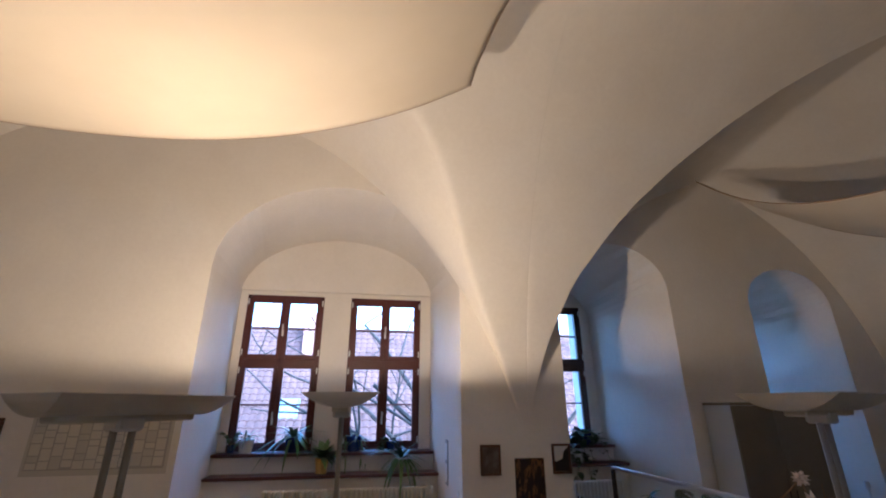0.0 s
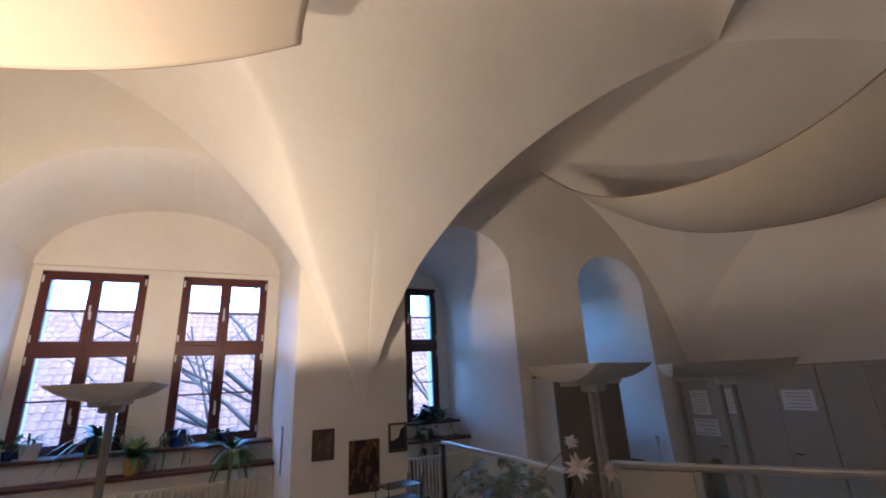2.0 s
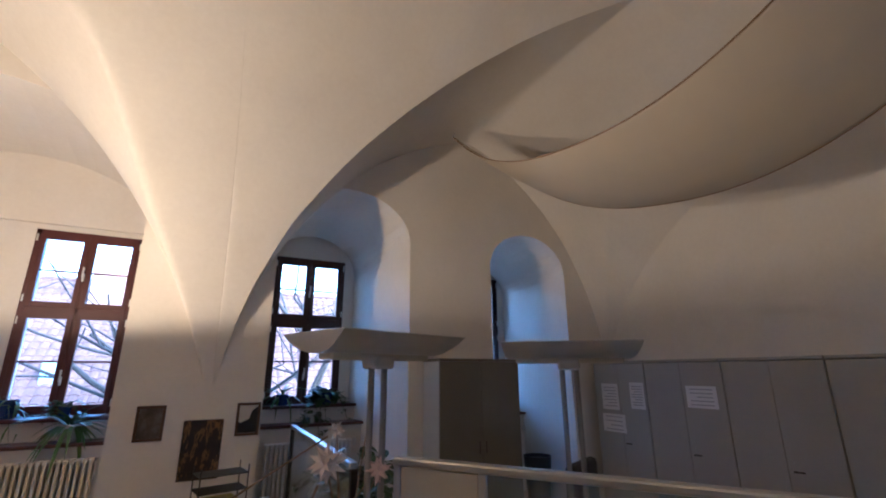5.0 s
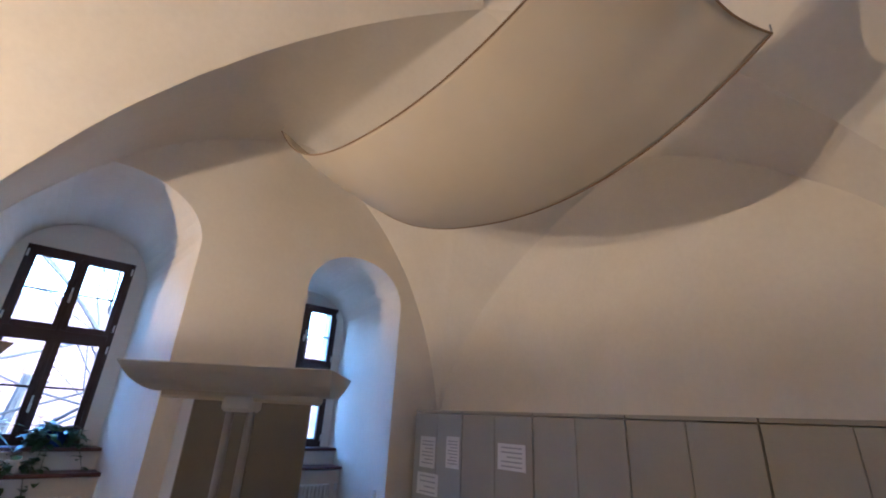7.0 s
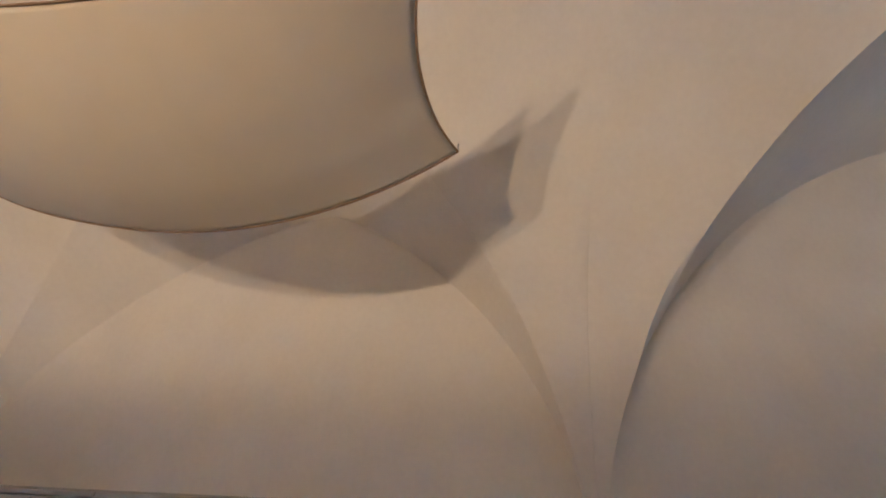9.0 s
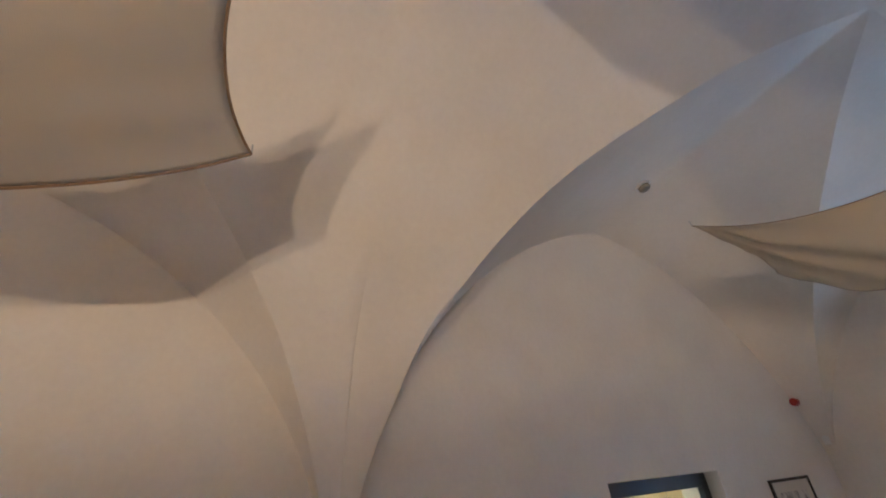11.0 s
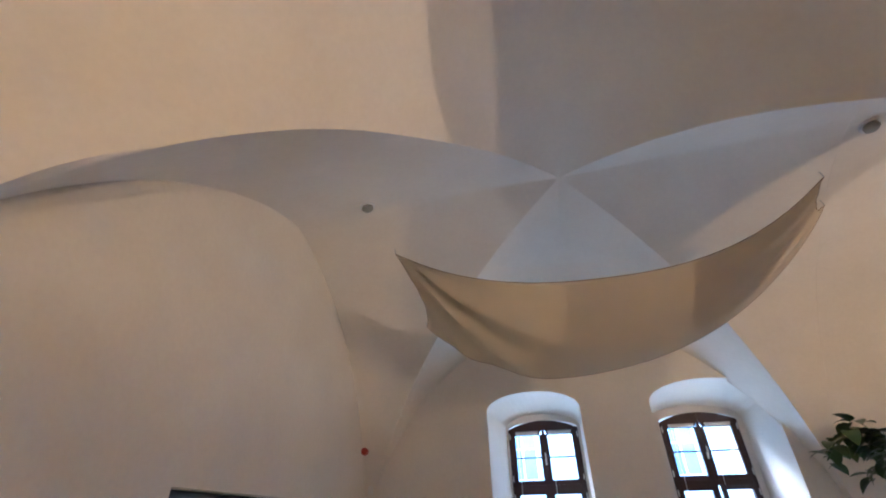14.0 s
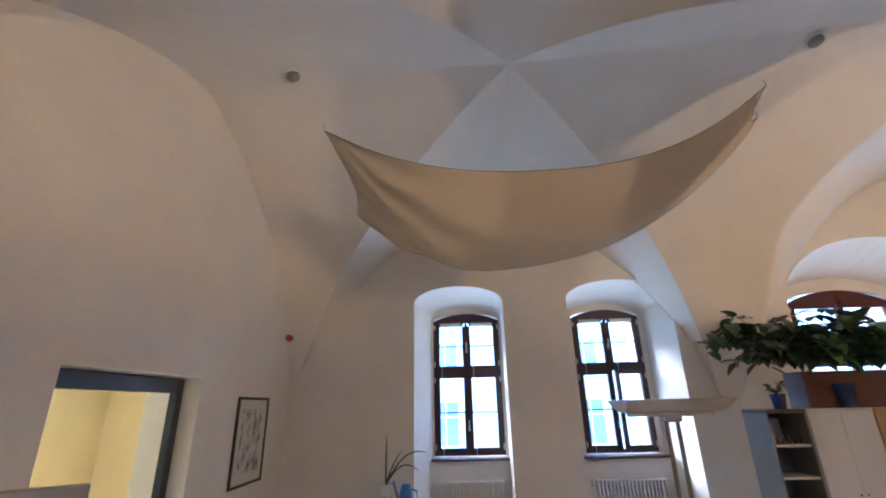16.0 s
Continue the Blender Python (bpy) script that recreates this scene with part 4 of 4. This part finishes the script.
def on_wall(start, end):
    """The spot where the line from start towards end meets the masonry, facing out of it along -x."""
    deps = bpy.context.evaluated_depsgraph_get()
    a = Vector(start)
    hit, p, n, _, _, _ = scene.ray_cast(deps, a, (Vector(end) - a).normalized())
    if n.dot(Vector(end) - a) > 0:
        n = -n
    return pose(p.x, p.y, p.z, 0, 0, math.degrees(math.atan2(-n.y, -n.x)))


red = surface("signal_red_plastic", (0.30, 0.02, 0.012), (0.38, 0.03, 0.02), 6, 60, 0.4, 0.03, 0.001)
alarm = thing("alarm_sounder", "small round red alarm sounder on the wall", "alarm", on_wall((6.0, 0.7, 1.8), (8.43, -5.42, 2.73)) @ pose(0, 0, 0, 0, -90, 0))
part("base", lathe([(0.05, 0), (0.05, 0.015)], 20), red, alarm)
part("horn", lathe([(0.046, 0.015), (0.046, 0.06), (0.036, 0.075), (0.02, 0.078)], 20), red, alarm, smooth=True)
push = thing("light_switch", "small white double switch on the wall", "switch", on_wall((6.0, 0.7, 1.8), (8.43, -5.74, 2.27)) @ pose(0, 0, -0.05))
part("plate", box(-0.014, 0, -0.04, 0.04, 0, 0.15, 0.006, None, 2), white_metal, push)
part("rocker", box(-0.019, -0.014, -0.026, 0.026, 0.085, 0.135, 0.003), white_metal, push)
part("cable_duct", box(-0.012, 0, -0.012, 0.012, 0.15, 0.43), white_metal, push)

detector_grey = surface("detector_grey_plastic", (0.22, 0.21, 0.18), (0.30, 0.29, 0.25), 6, 60, 0.5, 0.03, 0.001)


def on_vault(x, y):
    deps = bpy.context.evaluated_depsgraph_get()
    hit, p, n, _, _, _ = scene.ray_cast(deps, (x, y, 3.2), (0, 0, 1))
    return p, n


bpy.context.view_layer.update()
for x, y in ((7.58, -2.7), (2.62, -2.66)):
    p, n = on_vault(x, y)
    n = n if n.z < 0 else -n
    det = thing("smoke_detector", "grey round smoke detector under the vault", "smoke detector", Matrix.Translation(p) @ n.to_track_quat("Z", "Y").to_matrix().to_4x4(), group="smoke detectors")
    part("base", lathe([(0.085, -0.01), (0.085, 0.022)], 28), white_metal, det)
    part("head", lathe([(0.062, 0.022), (0.066, 0.05), (0.05, 0.066), (0.02, 0.07)], 28), detector_grey, det, smooth=True)

panel = thing("partition_panel", "grey free-standing office partition panel", "partition", pose(7.46, -1.15, 0, 0, 0, 38))
part("panel", box(0, 0.75, -0.02, 0.02, 0.06, 1.54, 0.008, None, 2), cab_grey, panel)
for x in (0.06, 0.69):
    part("foot", box(x - 0.03, x + 0.03, -0.2, 0.2, 0.0, 0.06, 0.006), screen_metal, panel)

# ---------- plants ----------
leaf_dark = surface("dark_leaf", (0.018, 0.050, 0.016), (0.045, 0.095, 0.030), 4, 40, 0.38, 0.1, 0.002, vary=0.3)
leaf_light = surface("fresh_leaf", (0.035, 0.095, 0.022), (0.075, 0.16, 0.04), 4, 40, 0.4, 0.1, 0.002, vary=0.3)
stem_mat = surface("green_stem", (0.05, 0.08, 0.025), (0.09, 0.12, 0.045), 5, 40, 0.5, 0.05, 0.001)
soil = surface("potting_soil", (0.02, 0.014, 0.010), (0.05, 0.035, 0.025), 20, 90, 0.95, 0.4, 0.01)
white_glaze = surface("white_glazed_pot", (0.62, 0.61, 0.57), (0.72, 0.71, 0.67), 4, 60, 0.25, 0.03, 0.001)
blue_glaze = surface("blue_glazed_pot", (0.012, 0.03, 0.13), (0.02, 0.05, 0.19), 4, 60, 0.22, 0.03, 0.001)
yellow_glaze = surface("yellow_glazed_pot", (0.52, 0.33, 0.09), (0.62, 0.42, 0.14), 4, 60, 0.3, 0.03, 0.001)
red_wood = surface("red_brown_planter", (0.065, 0.016, 0.011), (0.10, 0.026, 0.017), 4, 50, 0.4, 0.06, 0.002)


def leaf_mesh(length, width, curl, n=5, heart=False):
    bm = bmesh.new()
    rows = []
    for i in range(n + 1):
        s = i / n
        w = width * (math.sin(math.pi * min(1, s * 0.92 + 0.08)) ** (0.55 if heart else 0.8)) * ((1.25 - 0.6 * s) if heart else 1)
        w = 0.002 if i == n else w
        z = -curl * s * s * length
        x = length * s * (1 - 0.25 * curl * s)
        rows.append((bm.verts.new((x, -w / 2, z + 0.12 * w)), bm.verts.new((x, 0, z)), bm.verts.new((x, w / 2, z + 0.12 * w))))
    for a, b in zip(rows, rows[1:]):
        bm.faces.new((a[0], b[0], b[1], a[1]))
        bm.faces.new((a[1], b[1], b[2], a[2]))
    me = bpy.data.meshes.new("leaf")
    bm.to_mesh(me)
    bm.free()
    me.polygons.foreach_set("use_smooth", [True] * len(me.polygons))
    return me


STRAP = [leaf_mesh(0.26, 0.030, c, 7) for c in (0.5, 0.9, 1.3)]
BROAD = [leaf_mesh(0.075, 0.055, c, 5, True) for c in (0.15, 0.45)]
BIG = [leaf_mesh(0.13, 0.085, c, 5, True) for c in (0.2, 0.5)]
FERN = [leaf_mesh(0.19, 0.042, c, 6) for c in (0.4, 0.8)]
for me in STRAP:
    me.materials.append(leaf_light)
for me in BROAD + BIG:
    me.materials.append(leaf_dark)
for me in FERN:
    me.materials.append(leaf_light)


def leaf(parent, me, place, yaw, pitch, size=1.0):
    ob = new("leaf", me)
    ob.parent = parent
    ob.matrix_local = Matrix.Translation(place) @ Euler((0, radians(-pitch), radians(yaw))).to_matrix().to_4x4() @ Matrix.Diagonal((size, size, size, 1))
    return ob


def pot(parent, r, h, mat, label=""):
    part("pot", lathe([(r * 0.72, 0), (r * 0.75, 0.005), (r * 0.95, h * 0.9), (r * 1.0, h * 0.9), (r, h), (r * 0.9, h), (r * 0.86, h * 0.85)], 22), mat, parent, label)
    part("soil", lathe([(r * 0.86, h * 0.84), (r * 0.5, h * 0.87), (0.01, h * 0.88)], 16), soil, parent)


def tuft(x, y, z, r, h, mat, meshes, count, size, label, seed, pitch=(25, 80)):
    """A potted plant whose leaves all rise from the pot."""
    rnd = random.Random(seed)
    plant = thing("potted_plant", label, "plant", pose(x, y, z))
    pot(plant, r, h, mat)
    for k in range(count):
        leaf(plant, rnd.choice(meshes), (rnd.uniform(-0.02, 0.02), rnd.uniform(-0.02, 0.02), h * 0.9), rnd.uniform(0, 360), rnd.uniform(*pitch), size * rnd.uniform(0.7, 1.15))
    return plant


def bushy(x, y, z, r, h, mat, meshes, branches, spread, label, seed, drop=0.0, size=1.0, per=9):
    """A potted plant with leafy, arching or trailing stems; branches: how many."""
    rnd = random.Random(seed)
    plant = thing("potted_plant", label, "plant", pose(x, y, z))
    if mat:
        pot(plant, r, h, mat)
    for b in range(branches):
        a = rnd.uniform(0, 2 * math.pi)
        reach = spread * rnd.uniform(0.5, 1.0)
        up = rnd.uniform(0.4, 1.0) * spread * (0.9 - drop * 0.4)
        pts = []
        for k in range(7):
            s = k / 6
            pts.append(Vector((math.cos(a + 0.4 * s) * reach * s, math.sin(a + 0.4 * s) * reach * s, h * 0.85 + up * math.sin(s * 2.0) - drop * spread * 1.6 * s ** 2.2)))
        part("stem", tube(pts, 0.005, 5, None, True, [1, 0.9, 0.8, 0.7, 0.6, 0.5, 0.4]), stem_mat, plant)
        for k in range(per):
            s = 0.25 + 0.75 * (k + rnd.random()) / per
            i = min(5, int(s * 6))
            p = pts[i].lerp(pts[i + 1], s * 6 - i)
            leaf(plant, rnd.choice(meshes), p, math.degrees(a) + rnd.uniform(-110, 110), rnd.uniform(-35, 45), size * rnd.uniform(0.7, 1.2))
    return plant


SILL, LEDGE = 1.282, 1.067
bushy(0.20, 7.03, SILL, 0.05, 0.09, blue_glaze, BROAD, 8, 0.18, "small dark leafy plant at the window corner", 11, size=0.8, per=6)
tuft(0.38, 7.0, SILL, 0.095, 0.15, white_glaze, STRAP, 34, 0.8, "grassy plant in a white pot on the sill", 12)
tuft(0.93, 7.0, SILL, 0.1, 0.17, blue_glaze, STRAP, 50, 1.35, "spider plant in a dark blue pot on the sill", 13, (5, 75))
tuft(1.32, 6.76, LEDGE, 0.085, 0.17, yellow_glaze, FERN, 70, 1.45, "fern in a yellow pot on the ledge", 14, (25, 80))
bushy(1.68, 7.0, SILL, 0.1, 0.18, blue_glaze, STRAP, 11, 0.28, "trailing plant in a blue pot on the sill", 15, 1.0, 0.6, 5)
tuft(2.27, 6.76, LEDGE, 0.09, 0.16, white_glaze, STRAP, 52, 1.35, "striped spider plant in a white pot", 16, (0, 75))
bushy(2.15, 7.02, SILL, 0.06, 0.1, blue_glaze, BROAD, 9, 0.22, "small ivy in a dark pot behind the spider plant", 17, 0.6, 0.8, 7)
# niche plants
bushy(4.85, 7.0, 1.317, 0.09, 0.14, blue_glaze, BIG, 20, 0.36, "dense dark ivy spilling over the sill", 21, 0.9, 0.95, 10)
tuft(4.3, 6.99, 1.317, 0.08, 0.13, blue_glaze, STRAP, 30, 1.15, "spider plant trailing beside the dark ivy", 22, (-20, 70))
bushy(4.62, 6.78, 1.117, 0.07, 0.11, white_glaze, BROAD, 12, 0.34, "light green trailing plant on the ledge", 23, 1.5, 1.3, 8)
stool = thing("plant_stand", "low wooden plant stand behind the glass screen", "stand", pose(4.62, 4.75, 0))
part("top", box(-0.2, 0.2, -0.35, 0.35, 0.52, 0.545, 0.004), desk_top, stool)
for sx in (-1, 1):
    for sy in (-1, 1):
        part("leg", box(sx * 0.17 - 0.02, sx * 0.17 + 0.02, sy * 0.31 - 0.02, sy * 0.31 + 0.02, 0, 0.52), dark_wood, stool)
bushy(4.62, 4.92, 0.545, 0.12, 0.2, white_glaze, BIG, 18, 0.52, "large leafy plant behind the glass screen", 24, 0.15, 0.95, 9)
bushy(4.6, 4.5, 0.545, 0.11, 0.18, blue_glaze, BIG, 16, 0.46, "bushy green plant behind the glass screen", 25, 0.2, 0.9, 8)

# ---------- shelf and cabinets under the big plant ----------
shelf_dark = surface("dark_shelf_laminate", (0.045, 0.045, 0.045), (0.07, 0.07, 0.068), 3, 60, 0.5, 0.04, 0.001)
white_lam = surface("white_laminate", (0.58, 0.60, 0.62), (0.66, 0.68, 0.70), 3, 60, 0.45, 0.03, 0.001)
beech = surface("beech_veneer", (0.38, 0.25, 0.13), (0.47, 0.32, 0.18), 4, 50, 0.45, 0.06, 0.002, stretch=(1, 1, 8))
shelf_grey = surface("grey_shelf_laminate", (0.16, 0.16, 0.155), (0.21, 0.21, 0.20), 3, 60, 0.5, 0.04, 0.001)
rack = thing("open_shelf", "open grey shelf with small figures on it", "shelf", pose(2.78, -4.28, 0))
for x in (0.0, 0.35):
    part("side", box(x, x + 0.018, 0, 0.38, 0, 1.67, 0.002), shelf_grey, rack)
part("back", box(0.02, 0.348, 0.0, 0.012, 0.03, 1.65), shelf_dark, rack)
part("back_card", box(0.03, 0.30, 0.014, 0.018, 1.381, 1.60), paper, rack, "white card leaning at the back of the shelf")
for z in (0.05, 0.40, 0.75, 1.09, 1.36):
    part("shelf", box(0.019, 0.349, 0.013, 0.37, z, z + 0.02, 0.002), white_lam, rack)
part("top", box(-0.002, 0.37, -0.002, 0.385, 1.655, 1.69, 0.003), shelf_dark, rack)
for k in range(5):
    fig = thing("figurine", "tiny dark figurine standing on the shelf", "figurine", pose(2.83 + 0.055 * k, -3.99, 1.381), group="figurines on the shelf")
    part("body", lathe([(0.014, 0), (0.016, 0.004), (0.009, 0.02), (0.012, 0.04), (0.007, 0.06 + 0.006 * (k % 3)), (0.003, 0.075)], 10), black_paint, fig)
for k in range(2):
    cup = thing("cupboard", "white two-door cupboard carrying large plants", "cupboard", pose(2.24 - 0.62 * k, -4.28, 0), group="white cupboards")
    part("body", box(-0.08, 0.53, 0.0, 0.36, 0.05, 1.66, 0.002), white_lam if k == 0 else beech, cup)
    part("top", box(-0.082, 0.532, -0.002, 0.385, 1.662, 1.69, 0.003), white_lam if k == 0 else beech, cup)
    part("plinth", box(-0.06, 0.51, 0.02, 0.34, 0, 0.05), shelf_dark, cup)
    for a, b in ((-0.077, 0.223), (0.227, 0.527)):
        d = part("door", box(a, b, 0.362, 0.38, 0.055, 1.658, 0.002), white_lam if k == 0 else beech, cup)
        part("knob", lathe([(0.006, 0), (0.012, 0.012), (0.008, 0.02)], 10, None, (b - 0.03 if a < 0 else a + 0.03, 0.375, 0.95)), black_plastic, d)
planter = thing("planter_box", "long red-brown planter box on the cupboards", "planter", pose(2.25, -4.1, 1.692))
part("box", box(-0.75, 0.42, -0.14, 0.14, 0.0, 0.34, 0.012, None, 2), red_wood, planter)
part("soil", box(-0.73, 0.40, -0.12, 0.12, 0.335, 0.345), soil, planter)
bushy(2.9, -4.05, 1.692, 0.07, 0.14, blue_glaze, BROAD, 7, 0.14, "small seedling plant in a dark blue pot", 31, 0.0, 0.8, 5)
mug = thing("flower_pot", "dark blue pot standing before the planter", "pot", pose(2.33, -3.93, 1.692))
pot(mug, 0.09, 0.22, blue_glaze)
for k, (x, s) in enumerate(((2.75, 0.8), (2.4, 0.66), (1.95, 0.62), (1.65, 0.6))):
    bushy(x, -4.1, 2.03, 0.1, 0.06, None, BIG, 24, s, "large leafy potted plant spreading over the planter", 40 + k, 0.17, 1.35, 11)

# aloe in a tall pot and watering can by the arched window
sideboard = thing("low_table", "low white table under the aloe pot", "table", pose(6.88, -5.2, 0))
part("tabletop", box(-0.3, 0.3, -0.22, 0.22, 0.60, 0.63, 0.004), white_lam, sideboard)
for sx in (-1, 1):
    for sy in (-1, 1):
        part("leg", box(sx * 0.26 - 0.02, sx * 0.26 + 0.02, sy * 0.18 - 0.02, sy * 0.18 + 0.02, 0, 0.60), white_lam, sideboard)
aloe = thing("potted_plant", "sparse long-leaved plant in a tall white pot", "plant", pose(6.99, -5.2, 0.632))
pot(aloe, 0.095, 0.29, white_glaze, "tall white pot with a dark emblem")
part("emblem", box(-0.018, 0.018, 0.088, 0.094, 0.05, 0.16, 0.004), black_paint, aloe)
for tip, mid in (((-0.40, 0.0, 0.42), (-0.18, 0.02, 0.62)), ((-0.50, -0.02, 0.62), (-0.2, -0.02, 0.72)), ((-0.2, 0.03, 0.66), (-0.06, 0.0, 0.5)), ((0.0, 0.0, 0.86), (0.01, 0, 0.6))):
    a, b, c = Vector((0, 0, 0.27)), Vector(mid), Vector(tip)
    pts = [a * (1 - s) ** 2 + b * 2 * s * (1 - s) + c * s * s for s in (k / 8 for k in range(9))]
    part("leaf", tube(pts, 0.011, 6, None, True, [0.8, 1, 1, 0.95, 0.9, 0.8, 0.65, 0.45, 0.15]), leaf_dark, aloe)
can_blue = surface("bright_blue_plastic", (0.02, 0.16, 0.55), (0.04, 0.22, 0.65), 4, 60, 0.35, 0.03, 0.001)
can = thing("watering_can", "bright blue plastic watering can", "watering can", pose(6.74, -5.12, 0.632))
part("body", lathe([(0.07, 0), (0.08, 0.01), (0.075, 0.2), (0.05, 0.29), (0.035, 0.30)], 20), can_blue, can, smooth=True)
part("handle", tube([(-0.07, 0, 0.24), (-0.13, 0, 0.22), (-0.14, 0, 0.13), (-0.075, 0, 0.06)], 0.012, 8), can_blue, can)
part("spout", tube([(0.06, 0, 0.08), (0.12, 0, 0.22), (0.15, 0, 0.33)], 0.014, 8, None, True, [1.2, 0.9, 0.8]), can_blue, can)

# ---------- outside ----------
tile_red = surface("clay_roof_tile", (0.085, 0.048, 0.042), (0.16, 0.092, 0.078), 1.2, 14, 0.8, 0.2, 0.01, spread=(0.35, 0.65))
render_wall = surface("pale_facade_render", (0.46, 0.45, 0.43), (0.55, 0.54, 0.51), 0.8, 12, 0.85, 0.15, 0.01)
facade_glass = surface("facade_glass", (0.14, 0.20, 0.28), (0.20, 0.27, 0.36), 0.6, 5, 0.1, 0.0)
bark = surface("dark_bark", (0.035, 0.03, 0.028), (0.08, 0.07, 0.062), 5, 30, 0.9, 0.5, 0.02, stretch=(4, 4, 1))
ground = part("ground", box(-300, 300, -300, 300, -4.3, -4.0), surface("street_asphalt", (0.045, 0.045, 0.047), (0.07, 0.07, 0.07), 0.5, 30, 0.9, 0.2, 0.01))
tagged(ground, "grey asphalt street level below the building", "ground", kind="structure")

house = thing("house", "neighbouring house with a red clay tile roof", "house", pose(0, 18.0, -4))
part("wall", box(-22, 22, 0.3, 12, 0, 3.6), render_wall, house)
bm = bmesh.new()
COLS, ROWS, TW, TH = 150, 24, 0.29, 0.36
for r in range(ROWS):
    for c in range(COLS):
        x0, y0, z0 = -21.7 + c * TW + 0.02 * math.sin(r * 3.7 + c), r * TH * 0.72, 3.5 + r * TH * 0.695
        pts = []
        for k in range(4):
            xx = x0 + TW * k / 3
            zz = 0.05 * math.sin(math.pi * k / 3)
            pts.append((bm.verts.new((xx, y0 - 0.02, z0 + zz + 0.035)), bm.verts.new((xx, y0 + TH * 0.72, z0 + TH * 0.695 + zz - 0.005)), bm.verts.new((xx, y0 - 0.02, z0 + zz - 0.02))))
        for a, b in zip(pts, pts[1:]):
            bm.faces.new((a[0], b[0], b[1], a[1]))
            bm.faces.new((a[2], b[2], b[0], a[0]))
roof_tiles = part("roof", bm, tile_red, house, "rows of weathered red clay tiles")
tagged(roof_tiles, kind="stuff")
part("ridge", tube([(-22, ROWS * TH * 0.72, 3.52 + ROWS * TH * 0.695), (22, ROWS * TH * 0.72, 3.52 + ROWS * TH * 0.695)], 0.13, 8), tile_red, house)
part("roof_back", box(-22, 22, ROWS * TH * 0.72, 12.2, 3.6, 3.4 + ROWS * TH * 0.695), tile_red, house)
part("chimney", box(-1.2, 0.1, 4.6, 5.5, 7.0, 10.1, 0.02), surface("chimney_brick", (0.30, 0.16, 0.12), (0.40, 0.24, 0.19), 3, 20, 0.85, 0.3, 0.01), house, "brick chimney on the ridge")
part("skylight", box(-1.45, -0.75, 1.9, 2.5, 5.30, 6.1, 0.02), surface("skylight_frame", (0.30, 0.42, 0.46), (0.36, 0.50, 0.54), 3, 20, 0.4, 0.05, 0.002), house, "pale green roof window")


def bare_tree(x, y, z, height, seed, label):
    rnd = random.Random(seed)
    tree = thing("bare_tree", label, "tree", pose(x, y, z))
    trunk = bmesh.new()
    limbs = bmesh.new()

    def grow(p, d, r, length, level, into):
        pts = [p]
        for k in range(5):
            d = (d + Vector((rnd.uniform(-1, 1), rnd.uniform(-0.4, 0.4), rnd.uniform(-0.3, 0.6))) * 0.16).normalized()
            pts.append(pts[-1] + d * length / 5)
        tube(pts, r, 7, into, True, [1, 0.93, 0.86, 0.79, 0.72, 0.62])
        if level == 0:
            return
        for k in range(3):
            i = rnd.randint(2, 5)
            side = Vector((rnd.uniform(-1, 1), rnd.uniform(-0.35, 0.35), rnd.uniform(-0.1, 0.7))).normalized()
            grow(pts[i], (d * 0.5 + side).normalized(), r * rnd.uniform(0.38, 0.6), length * rnd.uniform(0.5, 0.75), level - 1, limbs)
    grow(Vector((0, 0, 0)), Vector((0.06, 0, 1)), height * 0.013, height * 0.55, 3, trunk)
    part("trunk", trunk, bark, tree)
    part("branches", limbs, bark, tree)
    return tree


bare_tree(3.5, 14.6, -4, 11.5, 5, "bare winter tree with dark crooked branches")
bare_tree(4.9, 14.2, -4, 11.5, 9, "bare winter tree close to the windows")

block = thing("apartment_building", "pale plastered building across the street", "building", pose(0, -19.5, -4))
part("wall", box(-20, 26, -8, 0, 0, 13.5), render_wall, block)
part("roof", box(-20.4, 26.4, -8.4, 0.5, 13.5, 14.1, 0.05), tile_red, block)
part("cornice", box(-20.2, 26.2, 0.003, 0.3, 12.9, 13.3, 0.05), render_wall, block)
frame_white = surface("white_window_paint", (0.62, 0.64, 0.66), (0.70, 0.72, 0.74), 3, 30, 0.5, 0.02, 0.001)
for fl in range(4):
    for k in range(14):
        x, z = -18 + 3.1 * k, 0.9 + 3.2 * fl
        bm = box(x - 0.62, x - 0.54, 0.003, 0.09, z, z + 1.9)
        box(x + 0.54, x + 0.62, 0.003, 0.09, z, z + 1.9, 0, bm)
        box(x - 0.54, x + 0.54, 0.003, 0.09, z + 1.82, z + 1.9, 0, bm)
        box(x - 0.54, x + 0.54, 0.003, 0.14, z, z + 0.08, 0, bm)
        box(x - 0.03, x + 0.03, 0.003, 0.08, z + 0.08, z + 1.82, 0, bm)
        box(x - 0.54, x + 0.54, 0.003, 0.08, z + 1.2, z + 1.25, 0, bm)
        win = part("window", bm, frame_white, block)
        part("pane", box(x - 0.54, x + 0.54, 0.004, 0.03, z + 0.08, z + 1.82), facade_glass, win)
